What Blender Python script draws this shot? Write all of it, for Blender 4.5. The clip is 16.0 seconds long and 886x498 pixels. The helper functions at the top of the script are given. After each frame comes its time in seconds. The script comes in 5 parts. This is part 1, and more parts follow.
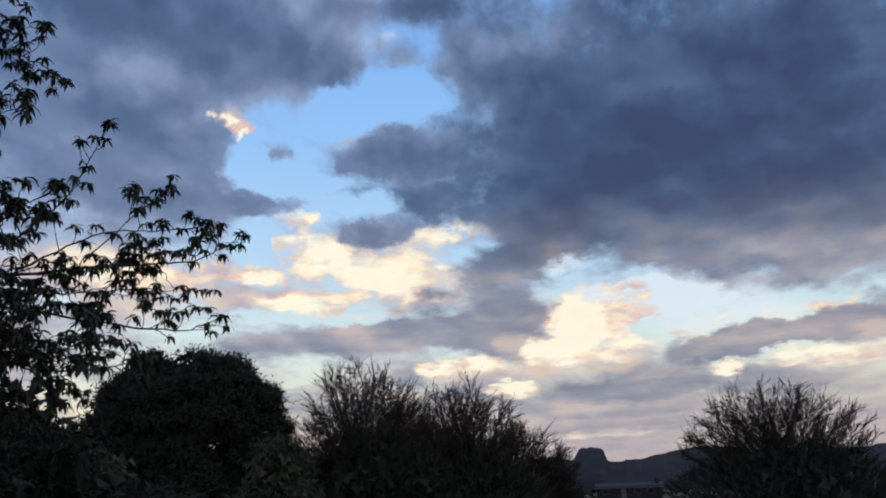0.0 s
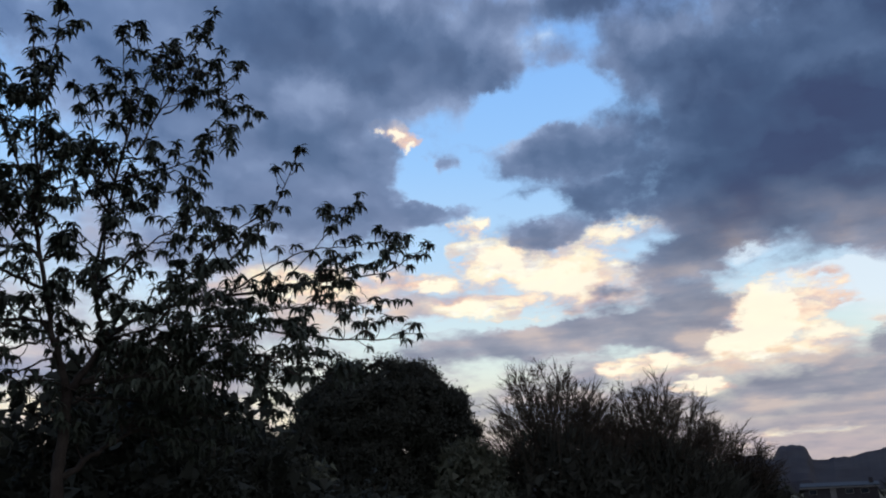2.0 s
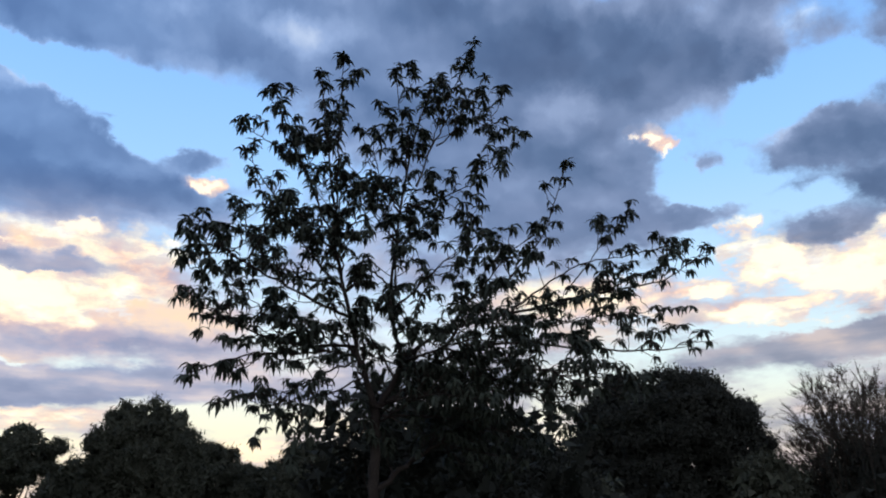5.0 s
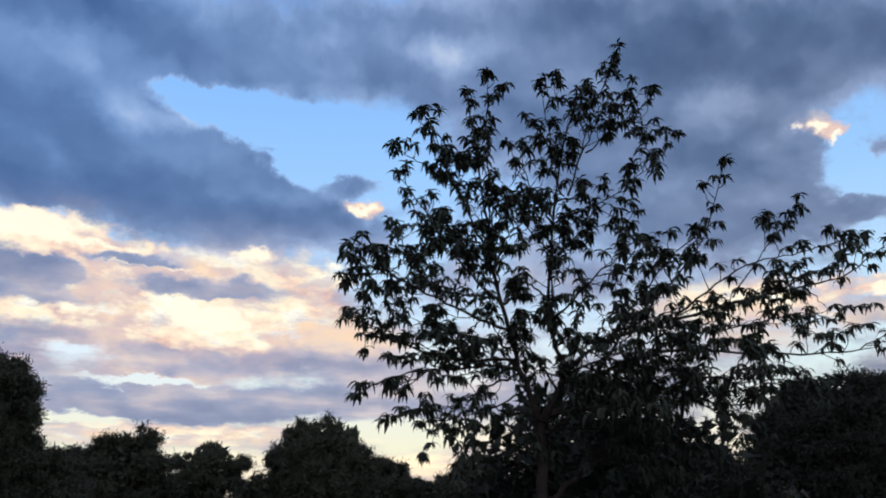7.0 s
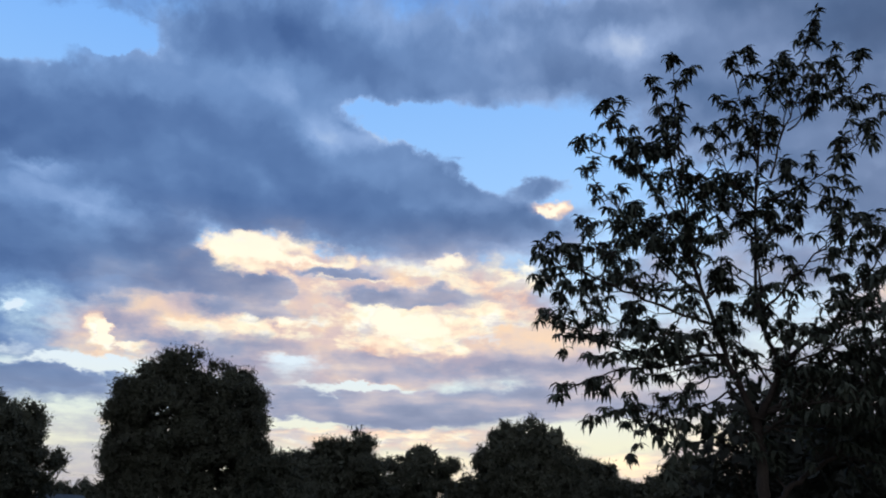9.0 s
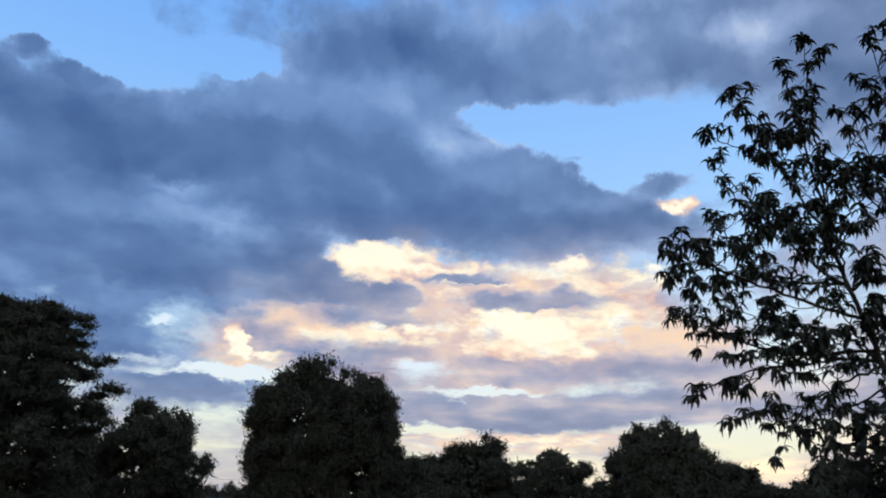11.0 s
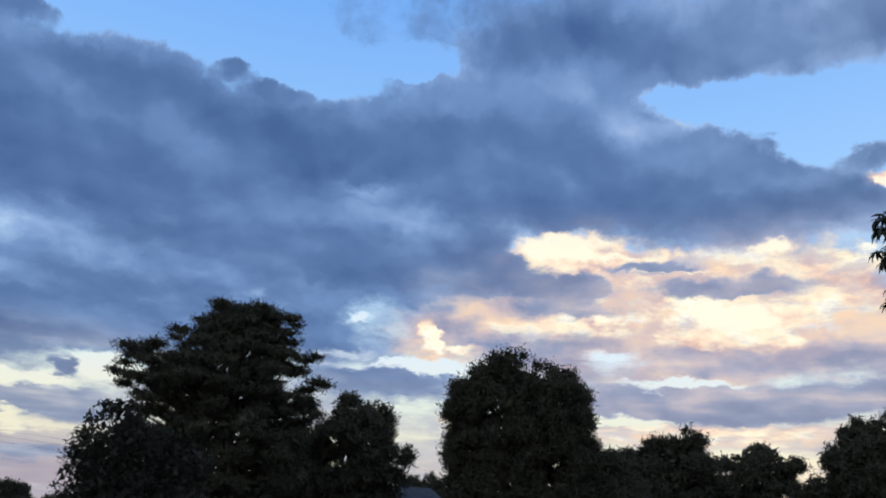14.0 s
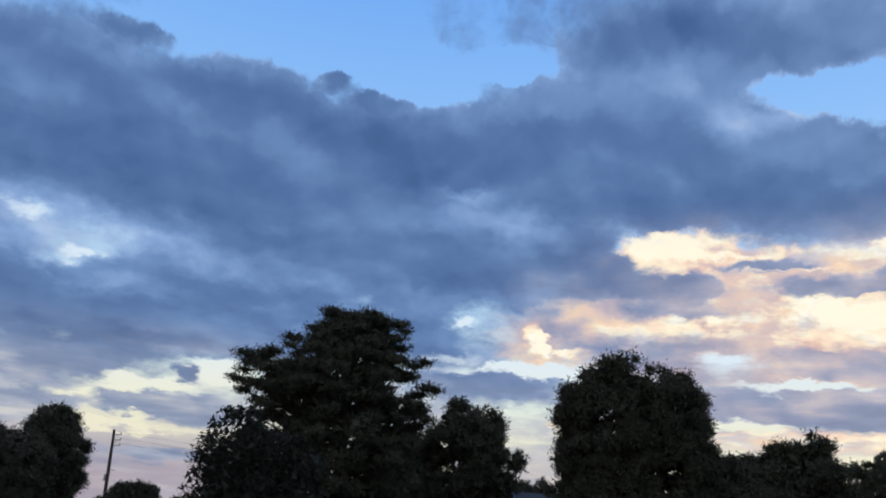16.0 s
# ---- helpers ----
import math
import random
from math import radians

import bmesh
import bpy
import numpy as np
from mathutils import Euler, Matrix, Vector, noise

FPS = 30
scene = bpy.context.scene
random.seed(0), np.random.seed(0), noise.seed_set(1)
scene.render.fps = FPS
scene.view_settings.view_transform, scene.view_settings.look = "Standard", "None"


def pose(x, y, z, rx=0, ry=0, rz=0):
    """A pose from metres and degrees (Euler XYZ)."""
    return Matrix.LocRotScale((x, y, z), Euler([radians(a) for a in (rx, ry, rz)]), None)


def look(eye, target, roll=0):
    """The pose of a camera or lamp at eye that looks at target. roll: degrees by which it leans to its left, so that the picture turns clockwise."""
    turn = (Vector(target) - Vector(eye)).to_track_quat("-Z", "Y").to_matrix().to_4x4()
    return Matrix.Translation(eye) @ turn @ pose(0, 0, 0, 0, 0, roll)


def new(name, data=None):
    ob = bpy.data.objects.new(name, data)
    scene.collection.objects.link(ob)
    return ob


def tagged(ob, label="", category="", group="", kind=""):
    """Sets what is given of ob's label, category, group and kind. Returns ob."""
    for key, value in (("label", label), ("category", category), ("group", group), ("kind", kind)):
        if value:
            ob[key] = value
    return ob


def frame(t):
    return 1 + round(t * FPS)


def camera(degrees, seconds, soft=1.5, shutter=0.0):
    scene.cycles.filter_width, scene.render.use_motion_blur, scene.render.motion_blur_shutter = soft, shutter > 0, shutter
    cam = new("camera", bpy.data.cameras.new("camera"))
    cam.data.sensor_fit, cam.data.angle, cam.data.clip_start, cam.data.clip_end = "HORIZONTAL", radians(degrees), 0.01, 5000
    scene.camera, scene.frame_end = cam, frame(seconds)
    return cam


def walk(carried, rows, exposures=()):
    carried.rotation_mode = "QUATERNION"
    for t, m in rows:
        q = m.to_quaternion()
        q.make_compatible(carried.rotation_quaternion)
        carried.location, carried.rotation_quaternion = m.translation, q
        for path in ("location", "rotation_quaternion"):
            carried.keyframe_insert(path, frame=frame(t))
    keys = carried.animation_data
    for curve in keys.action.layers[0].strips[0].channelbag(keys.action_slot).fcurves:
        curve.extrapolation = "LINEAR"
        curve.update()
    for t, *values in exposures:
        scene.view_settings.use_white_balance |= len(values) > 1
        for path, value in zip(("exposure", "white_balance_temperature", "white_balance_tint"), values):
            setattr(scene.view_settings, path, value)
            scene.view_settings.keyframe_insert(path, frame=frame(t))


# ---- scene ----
cam = camera(57.1, 16.0, soft=2.0)
# seconds, eye in metres, yaw, pitch, turn about the view axis
ROWS = (
    (0.0, -0.000, -0.000, 1.600, -0.00, 16.90, -2.00),
    (0.5, -0.037, 0.015, 1.605, 3.03, 16.93, -1.75),
    (1.0, -0.064, 0.007, 1.601, 6.16, 16.91, -1.80),
    (1.5, -0.094, -0.001, 1.600, 8.96, 16.97, -2.21),
    (2.0, -0.114, -0.040, 1.593, 12.54, 17.50, -2.28),
    (2.5, -0.137, -0.053, 1.591, 16.29, 18.07, -2.45),
    (3.0, -0.154, -0.060, 1.593, 19.04, 17.89, -1.79),
    (3.5, -0.185, -0.052, 1.598, 21.25, 18.12, -0.94),
    (4.0, -0.210, -0.065, 1.594, 24.61, 18.32, -0.58),
    (4.2, -0.217, -0.068, 1.594, 26.23, 18.38, -0.67),
    (6.5, -0.236, -0.096, 1.600, 40.13, 19.98, -0.75),
    (7.0, -0.237, -0.083, 1.601, 43.19, 19.95, -0.52),
    (7.5, -0.237, -0.081, 1.601, 46.78, 20.03, 0.31),
    (8.0, -0.239, -0.078, 1.605, 51.54, 19.90, 0.57),
    (8.5, -0.245, -0.088, 1.603, 55.32, 20.08, 0.59),
    (9.0, -0.246, -0.079, 1.605, 57.47, 20.06, 0.50),
    (9.5, -0.252, -0.064, 1.606, 59.17, 20.07, 0.36),
    (10.0, -0.263, -0.060, 1.603, 61.35, 19.74, 0.86),
    (10.2, -0.266, -0.067, 1.603, 62.65, 19.90, 0.89),
    (12.5, -0.237, -0.079, 1.586, 71.86, 19.54, 2.34),
    (13.0, -0.191, -0.094, 1.574, 74.41, 19.32, 2.54),
    (13.5, -0.193, -0.107, 1.566, 77.11, 19.23, 3.11),
    (14.0, -0.196, -0.131, 1.581, 80.37, 19.22, 3.25),
    (14.5, -0.214, -0.161, 1.593, 82.49, 19.14, 3.61),
    (15.0, -0.226, -0.184, 1.597, 84.33, 19.02, 3.87),
    (15.5, -0.235, -0.202, 1.599, 86.03, 19.02, 3.90),
    (16.0, -0.239, -0.218, 1.599, 88.06, 19.06, 4.18),
)
EXPOSURES = ((0.0, 0.03), (1.0, 0.06), (2.0, 0.10), (3.0, 0.20), (4.0, 0.32), (6.5, 0.20), (8.0, 0.12), (10.0, 0.14), (13.0, 0.14), (16.0, 0.06))
walk(cam, [(t, pose(x, y, z, 90 + pitch, 0, yaw) @ pose(0, 0, 0, 0, 0, turn)) for t, x, y, z, yaw, pitch, turn in ROWS], EXPOSURES)

# ---- sky: azimuth to the left of the first view, elevation, half-width, half-height (degrees), weight ----
DARK_RIGHT = (
    (-21.5, 24.9, 25.0, 12.1, 1.00),
    (-13.9, 22.2, 16.5, 7.4, 1.00),
    (-25.1, 17.2, 14.6, 5.1, 1.00),
    (-4.9, 17.5, 4.8, 2.1, 0.45),
    (3.8, 23.6, 6.7, 3.8, 0.80),
    (-3.9, 29.3, 7.5, 2.9, 0.50),
    (-11.6, 19.7, 7.9, 3.0, 0.50),
    (-4.9, 15.1, 5.3, 2.1, 0.90),
    (-5.7, 12.3, 4.7, 1.4, 0.80),
    (-23.2, 9.5, 8.8, 1.4, 0.90),
    (-27.7, 10.4, 4.1, 1.2, 0.80),
    (12.4, 23.2, 1.9, 1.6, 0.70),
    (5.3, 18.0, 4.0, 1.3, 0.80),
    (6.8, 20.4, 2.4, 0.9, 0.60),
    (0.5, 13.8, 2.1, 0.7, 0.50),
)
DARK_UPPER = (
    (1.8, 33.6, 6.5, 1.7, 0.60),
    (24.2, 29.1, 18.4, 8.6, 0.90),
    (12.9, 30.7, 12.2, 6.2, 0.90),
    (26.4, 21.6, 14.9, 6.5, 0.75),
    (19.3, 20.6, 10.9, 2.4, 0.60),
    (12.6, 20.2, 4.2, 1.0, 0.60),
    (33.2, 31.7, 18.7, 8.7, 1.00),
    (44.1, 34.8, 17.9, 4.8, 0.70),
    (23.7, 22.9, 11.0, 5.3, 0.60),
    (56.8, 31.9, 18.4, 3.6, 0.80),
    (71.6, 31.6, 15.6, 3.5, 0.80),
)
DARK_MID = (
    (71.1, 26.7, 11.0, 6.8, 1.00),
    (62.7, 24.0, 10.6, 5.1, 1.00),
    (55.6, 22.2, 8.0, 3.3, 1.00),
    (48.9, 20.3, 4.9, 2.1, 0.50),
    (55.1, 26.4, 2.5, 0.7, 0.50),
    (49.2, 24.5, 3.6, 1.2, 0.70),
    (71.1, 16.3, 4.7, 1.1, 0.25),
    (65.7, 18.1, 3.3, 0.6, 0.42),
    (59.2, 16.6, 5.5, 0.6, 0.35),
    (55.8, 19.1, 4.2, 0.6, 0.40),
)
DARK_LEFT = (
    (112.7, 24.0, 19.4, 7.3, 1.00),
    (92.2, 25.1, 27.9, 7.1, 1.00),
    (77.0, 25.0, 23.9, 6.0, 0.80),
    (68.1, 33.1, 17.5, 5.1, 0.90),
    (62.2, 22.7, 11.1, 5.1, 0.80),
    (97.3, 18.2, 22.1, 6.1, 1.00),
    (110.3, 12.3, 20.3, 3.5, 1.10),
    (84.8, 17.7, 17.5, 3.1, 0.80),
    (112.3, 30.4, 3.9, 1.1, 0.60),
    (65.4, 18.2, 3.8, 0.7, 0.60),
    (70.5, 16.6, 3.0, 1.0, 0.50),
    (62.0, 16.6, 5.3, 0.7, 0.60),
    (96.5, 31.2, 4.0, 1.9, 0.50),
    (105.1, 29.8, 3.2, 3.3, 0.60),
    (118.7, 27.1, 5.6, 2.6, 0.70),
    (127.2, 17.0, 13.9, 12.9, 0.90),
    (113.3, 8.6, 10.0, 1.8, 0.90),
    (115.0, 6.0, 4.8, 1.1, 0.60),
)
DARK_LOW = (
    (88.6, 13.1, 8.4, 2.5, 0.60),
    (1.2, 11.0, 10.9, 2.0, 0.75),
    (9.2, 10.3, 8.6, 1.6, 0.60),
    (-4.4, 10.2, 5.7, 1.5, 0.50),
    (-13.8, 6.2, 15.7, 3.6, 0.60),
    (3.7, 6.0, 15.1, 2.0, 0.50),
    (55.3, 11.9, 16.3, 1.8, 0.42),
    (56.3, 9.1, 19.2, 1.7, 0.80),
    (34.8, 9.6, 19.7, 3.0, 0.60),
    (105.2, 6.6, 6.9, 1.2, 0.90),
    (84.3, 9.5, 6.7, 1.7, 0.80),
    (63.2, 9.0, 9.9, 1.7, 0.85),
    (114.3, 5.9, 4.4, 1.2, 0.80),
    (91.3, 6.9, 6.1, 0.5, 0.50),
    (105.1, 3.6, 5.4, 0.6, 0.60),
    (73.1, 12.6, 9.8, 1.5, 0.45),
    (121.3, 5.2, 8.4, 2.4, 0.70),
)
BRIGHT = (
    (-20.9, 10.7, 2.3, 0.9, 0.50),
    (-16.1, 10.2, 2.4, 0.7, 0.40),
    (8.4, 16.6, 4.0, 2.1, 1.00),
    (4.3, 15.0, 8.0, 3.0, 0.90),
    (13.2, 15.0, 3.1, 0.9, 0.90),
    (10.4, 13.4, 4.9, 1.2, 0.80),
    (16.0, 25.4, 1.8, 1.1, 0.90),
    (14.7, 24.7, 1.5, 0.6, 0.90),
    (9.8, 19.3, 1.6, 1.1, 0.90),
    (-0.1, 18.1, 3.3, 1.1, 0.50),
    (-10.5, 11.4, 5.1, 3.5, 0.90),
    (-25.4, 10.7, 3.4, 1.1, 0.90),
    (-6.8, 9.4, 5.1, 1.2, 0.50),
    (-2.4, 9.0, 3.6, 0.9, 0.80),
    (-4.4, 6.9, 2.8, 0.7, 1.00),
    (0.8, 8.5, 1.8, 0.8, 1.00),
    (-18.3, 7.5, 3.2, 0.8, 0.90),
    (-23.9, 7.8, 6.4, 0.9, 0.70),
    (21.5, 14.7, 7.9, 2.9, 0.60),
    (-10.9, 3.4, 5.8, 0.7, 0.40),
)
BRIGHT_MID = (
    (59.4, 14.4, 5.8, 2.3, 0.30),
    (66.8, 17.3, 12.1, 3.1, 0.42),
    (73.8, 18.8, 4.1, 2.0, 0.70),
    (59.3, 15.3, 9.0, 2.6, 0.50),
    (54.3, 17.7, 5.9, 3.1, 0.50),
    (80.3, 13.1, 0.9, 1.2, 0.40),
    (69.0, 14.3, 6.7, 1.2, 0.50),
    (64.0, 13.2, 4.7, 0.6, 0.60),
    (66.6, 15.1, 2.6, 0.7, 0.50),
    (55.9, 12.2, 3.1, 0.5, 0.40),
    (70.6, 19.6, 6.1, 2.3, 0.75),
    (71.3, 19.6, 4.1, 1.6, 0.20),
    (66.8, 18.9, 3.7, 0.8, 0.70),
    (58.0, 19.0, 4.9, 0.9, 0.80),
)
BRIGHT_NEAR = (
    (61.3, 14.8, 4.2, 2.1, 1.10),
    (63.3, 15.8, 2.7, 1.1, 0.60),
    (70.0, 14.1, 7.6, 0.8, 0.60),
    (57.2, 13.8, 3.7, 1.4, 0.60),
    (53.9, 16.1, 3.7, 2.1, 0.60),
    (52.6, 17.9, 3.2, 1.2, 0.60),
    (49.3, 22.8, 2.2, 0.8, 1.00),
    (71.3, 13.2, 3.3, 1.4, 0.50),
    (80.5, 13.0, 1.0, 1.7, 1.10),
    (78.3, 12.3, 1.2, 0.5, 0.70),
    (61.6, 6.8, 10.0, 1.0, 0.60),
    (75.0, 6.7, 9.6, 0.8, 0.40),
    (80.5, 12.9, 0.7, 1.3, 0.40),
    (59.9, 7.2, 4.8, 0.7, 0.50),
)
PALE = (
    (4.8, 31.7, 2.9, 1.3, 0.60),
    (-19.2, 11.2, 8.4, 2.4, 0.85),
    (-13.0, 13.2, 6.5, 1.3, 0.80),
    (106.6, 8.3, 5.5, 0.8, 0.85),
    (111.5, 6.8, 3.8, 0.4, 0.60),
    (82.6, 10.7, 6.7, 0.8, 0.90),
    (102.4, 9.2, 2.9, 0.9, 0.80),
    (86.2, 14.0, 1.2, 0.8, 0.50),
    (86.9, 11.7, 3.1, 0.4, 0.60),
    (116.9, 17.4, 2.9, 1.1, 0.60),
    (112.7, 15.4, 2.6, 0.6, 0.60),
    (68.0, 11.2, 3.9, 2.0, 0.30),
    (63.4, 10.4, 4.6, 0.4, 0.80),
    (68.9, 8.2, 4.6, 0.8, 0.80),
    (46.6, 7.1, 10.1, 1.8, 0.80),
    (109.9, 5.3, 11.1, 0.5, 0.70),
    (73.1, 8.9, 2.9, 0.7, 0.50),
    (67.9, 11.9, 3.7, 1.4, 0.25),
    (62.8, 10.5, 3.5, 0.4, 0.70),
)
LIFT = (
    (-18.4, 14.2, 19.8, 1.8, 0.80),
    (0.8, 22.5, 5.0, 3.1, 0.60),
    (-8.0, 25.9, 6.7, 2.5, 0.40),
    (-9.6, 31.1, 5.1, 2.4, 0.70),
    (-16.5, 20.0, 6.1, 1.5, 0.50),
    (22.0, 28.7, 3.6, 3.3, 0.55),
    (42.3, 33.6, 5.4, 1.7, 0.80),
    (53.4, 34.0, 7.0, 1.4, 0.40),
    (111.8, 16.3, 7.2, 2.8, 0.40),
    (85.5, 21.9, 8.3, 2.3, 0.40),
    (67.1, 27.4, 2.8, 2.4, 0.35),
    (95.4, 16.1, 8.4, 1.0, 0.40),
    (105.0, 29.5, 8.5, 1.4, 0.50),
    (77.1, 31.5, 9.1, 2.9, 0.40),
    (66.6, 27.4, 4.4, 1.4, 0.20),
    (-20.5, 7.8, 14.8, 2.8, 0.30),
    (-4.0, 30.8, 3.5, 1.9, 0.60),
)
PEACH = (
    (68.3, 15.1, 21.3, 5.6, 0.90),
    (62.4, 15.0, 19.8, 5.8, 1.00),
    (1.1, 14.6, 15.8, 3.6, 0.50),
    (-8.3, 9.4, 13.1, 2.5, 0.60),
    (52.2, 12.8, 13.2, 3.0, 0.60),
    (69.3, 13.4, 12.4, 2.4, 0.70),
    (22.9, 14.2, 11.8, 3.3, 0.70),
    (80.5, 12.8, 4.7, 2.0, 0.60),
    (61.6, 6.7, 15.0, 1.1, 0.70),
)
CLEAR = (
    (1.5, 27.3, 4.2, 2.4, 0.60),
    (8.5, 26.4, 6.1, 2.3, 0.80),
    (14.7, 23.4, 4.7, 4.0, 0.80),
    (9.3, 21.4, 5.9, 2.5, 0.70),
    (60.0, 29.3, 4.3, 1.4, 0.80),
    (53.0, 27.6, 7.3, 2.5, 1.00),
    (47.2, 24.7, 3.4, 2.6, 0.60),
    (100.4, 32.6, 11.8, 5.7, 1.00),
    (91.9, 30.2, 6.4, 2.5, 0.80),
    (61.6, 29.1, 9.6, 2.1, 0.90),
    (49.0, 27.4, 7.8, 4.9, 1.00),
    (58.0, 26.1, 3.5, 1.8, 0.60),
)

# smaller clouds and gaps with firmer edges
SHARP_CLEAR_A = (
    (3.7, 27.6, 5.8, 2.3, 0.9),
    (7.6, 26.2, 3.6, 2.5, 1.0),
    (13.0, 22.4, 3.7, 2.8, 1.0),
    (5.9, 20.2, 3.5, 1.0, 1.0),
    (13.5, 17.3, 2.9, 2.1, 1.0),
    (9.2, 12.3, 7.2, 0.7, 0.7),
    (64.1, 29.4, 3.7, 1.2, 1.0),
    (57.8, 28.6, 6.2, 1.9, 1.0),
    (51.2, 27.5, 6.4, 2.5, 1.0),
    (53.7, 25.6, 3.1, 1.9, 1.0),
    (44.6, 20.4, 3.1, 2.9, 0.7),
    (39.1, 19.9, 3.0, 2.9, 0.6),
    (46.7, 17.6, 3.0, 2.4, 0.6),
    (90.2, 30.9, 4.9, 2.6, 1.0),
    (82.0, 32.2, 3.5, 1.4, 1.0),
)
SHARP_CLEAR_B = (
    (63.9, 29.8, 3.2, 0.9, 1.0),
    (59.0, 28.3, 4.8, 1.8, 1.0),
    (53.7, 26.2, 5.7, 2.0, 1.0),
    (96.7, 31.7, 7.4, 2.3, 1.0),
    (91.5, 30.1, 4.0, 1.5, 1.0),
    (83.5, 31.9, 4.0, 1.2, 1.0),
    (90.3, 30.6, 5.9, 2.0, 1.0),
    (103.5, 31.9, 6.5, 1.7, 1.0),
    (108.3, 30.8, 8.7, 1.9, 1.0),
    (97.7, 32.6, 4.9, 2.6, 1.0),
    (93.3, 30.3, 5.4, 1.6, 1.0),
    (84.3, 32.0, 3.8, 1.3, 1.0),
    (61.3, 28.9, 3.9, 1.3, 1.0),
)
SHARP_DARK_A = (
    (12.4, 23.2, 1.6, 1.2, 1.0),
    (5.1, 18.0, 3.1, 1.0, 0.7),
    (4.2, 23.6, 6.2, 2.3, 0.85),
    (1.3, 20.0, 4.1, 2.0, 0.75),
    (-4.7, 15.5, 4.6, 1.4, 0.6),
    (-3.8, 13.3, 3.6, 1.0, 0.55),
    (-5.7, 11.9, 3.3, 0.8, 0.5),
    (0.4, 11.0, 9.1, 1.2, 0.45),
    (-18.5, 9.0, 4.4, 1.1, 1),
    (-22.5, 9.6, 4.2, 1.1, 1),
    (-26.3, 10.1, 4.0, 1.1, 1),
    (13.0, 20.4, 3.9, 0.6, 0.6),
    (9.4, 26.4, 2.1, 1.4, 0.5),
    (72.6, 25.0, 12.2, 4.2, 1.0),
    (59.5, 24.8, 5.2, 2.8, 1.0),
)
SHARP_DARK_B = (
    (56.0, 22.4, 7.5, 2.2, 1.0),
    (49.4, 24.3, 2.7, 0.9, 1.0),
    (65.9, 18.1, 3.5, 0.7, 1.0),
    (71.5, 16.9, 3.7, 1.2, 1.0),
    (59.6, 16.7, 7.1, 0.9, 1.0),
    (70.3, 15.3, 5.4, 0.8, 1.0),
    (61.8, 8.9, 12.1, 1.3, 1.0),
    (49.0, 9.8, 7.1, 1.1, 0.7),
    (55.5, 26.4, 1.8, 0.4, 1.0),
    (77.5, 17.7, 6.1, 1.8, 1.0),
    (70.8, 16.8, 2.9, 1.0, 1.0),
    (66.5, 28.4, 6.4, 2.8, 0.8),
    (84.0, 10.0, 4.1, 1.0, 1.0),
    (102.1, 27.1, 5.7, 3.5, 1.0),
    (97.3, 29.8, 2.1, 0.9, 1.0),
)
SHARP_DARK_C = (
    (94.0, 29.2, 2.3, 1.3, 1.0),
    (71.4, 14.8, 4.9, 0.7, 0.5),
    (114.6, 30.4, 2.0, 1.1, 1),
    (112.8, 30.2, 2.1, 1.1, 1),
    (111.0, 30.1, 2.1, 1.2, 1),
    (105.1, 29.8, 2.0, 2.0, 1.0),
    (102.1, 29.8, 2.9, 1.5, 1.0),
    (97.3, 30.1, 2.2, 0.7, 1.0),
    (94.0, 29.0, 3.2, 1.2, 1.0),
    (117.1, 26.8, 8.1, 3.5, 1.0),
    (104.9, 8.8, 1.2, 0.9, 1.0),
    (106.3, 6.3, 4.5, 1.0, 1.0),
    (83.6, 10.2, 4.0, 0.9, 1.0),
    (113.6, 5.7, 3.1, 0.7, 0.8),
)
SHARP_BRIGHT_A = (
    (15.8, 25.6, 1.0, 0.6, 0.9),
    (14.7, 24.7, 0.9, 0.4, 0.8),
    (17.2, 25.6, 0.7, 0.4, 0.5),
    (9.8, 19.2, 0.9, 0.8, 0.8),
    (-0.1, 17.9, 2.3, 0.8, 0.6),
    (8.6, 16.5, 2.5, 1.2, 1.0),
    (4.3, 14.7, 5.2, 1.7, 0.9),
    (13.2, 15.0, 2.2, 0.7, 1.0),
    (10.8, 13.4, 2.6, 0.8, 0.7),
    (-4.4, 6.9, 2.2, 0.7, 1.0),
    (0.9, 8.5, 1.5, 0.4, 1.0),
    (-2.4, 8.9, 1.9, 0.6, 0.7),
    (-9.5, 11.5, 2.7, 2.3, 1.2),
    (-7.8, 9.7, 3.0, 1.6, 1.0),
    (-12.6, 9.7, 4.9, 1.4, 0.5),
)
SHARP_BRIGHT_B = (
    (-18.9, 7.5, 1.1, 0.9, 0.8),
    (-24.3, 8.1, 4.2, 1.0, 0.8),
    (49.3, 22.8, 1.3, 0.5, 1.0),
    (71.6, 19.6, 4.6, 1.5, 1.0),
    (61.3, 14.7, 1.9, 1.7, 1.0),
    (68.6, 14.6, 1.6, 0.6, 0.7),
    (64.6, 17.8, 7.8, 0.3, 0.6),
    (57.0, 19.0, 1.9, 0.9, 0.8),
    (80.4, 12.9, 0.6, 1.1, 1.0),
    (58.5, 14.6, 2.5, 1.6, 1.0),
    (79.1, 12.3, 2.6, 0.3, 0.4),
    (66.8, 18.7, 4.5, 0.5, 0.7),
)
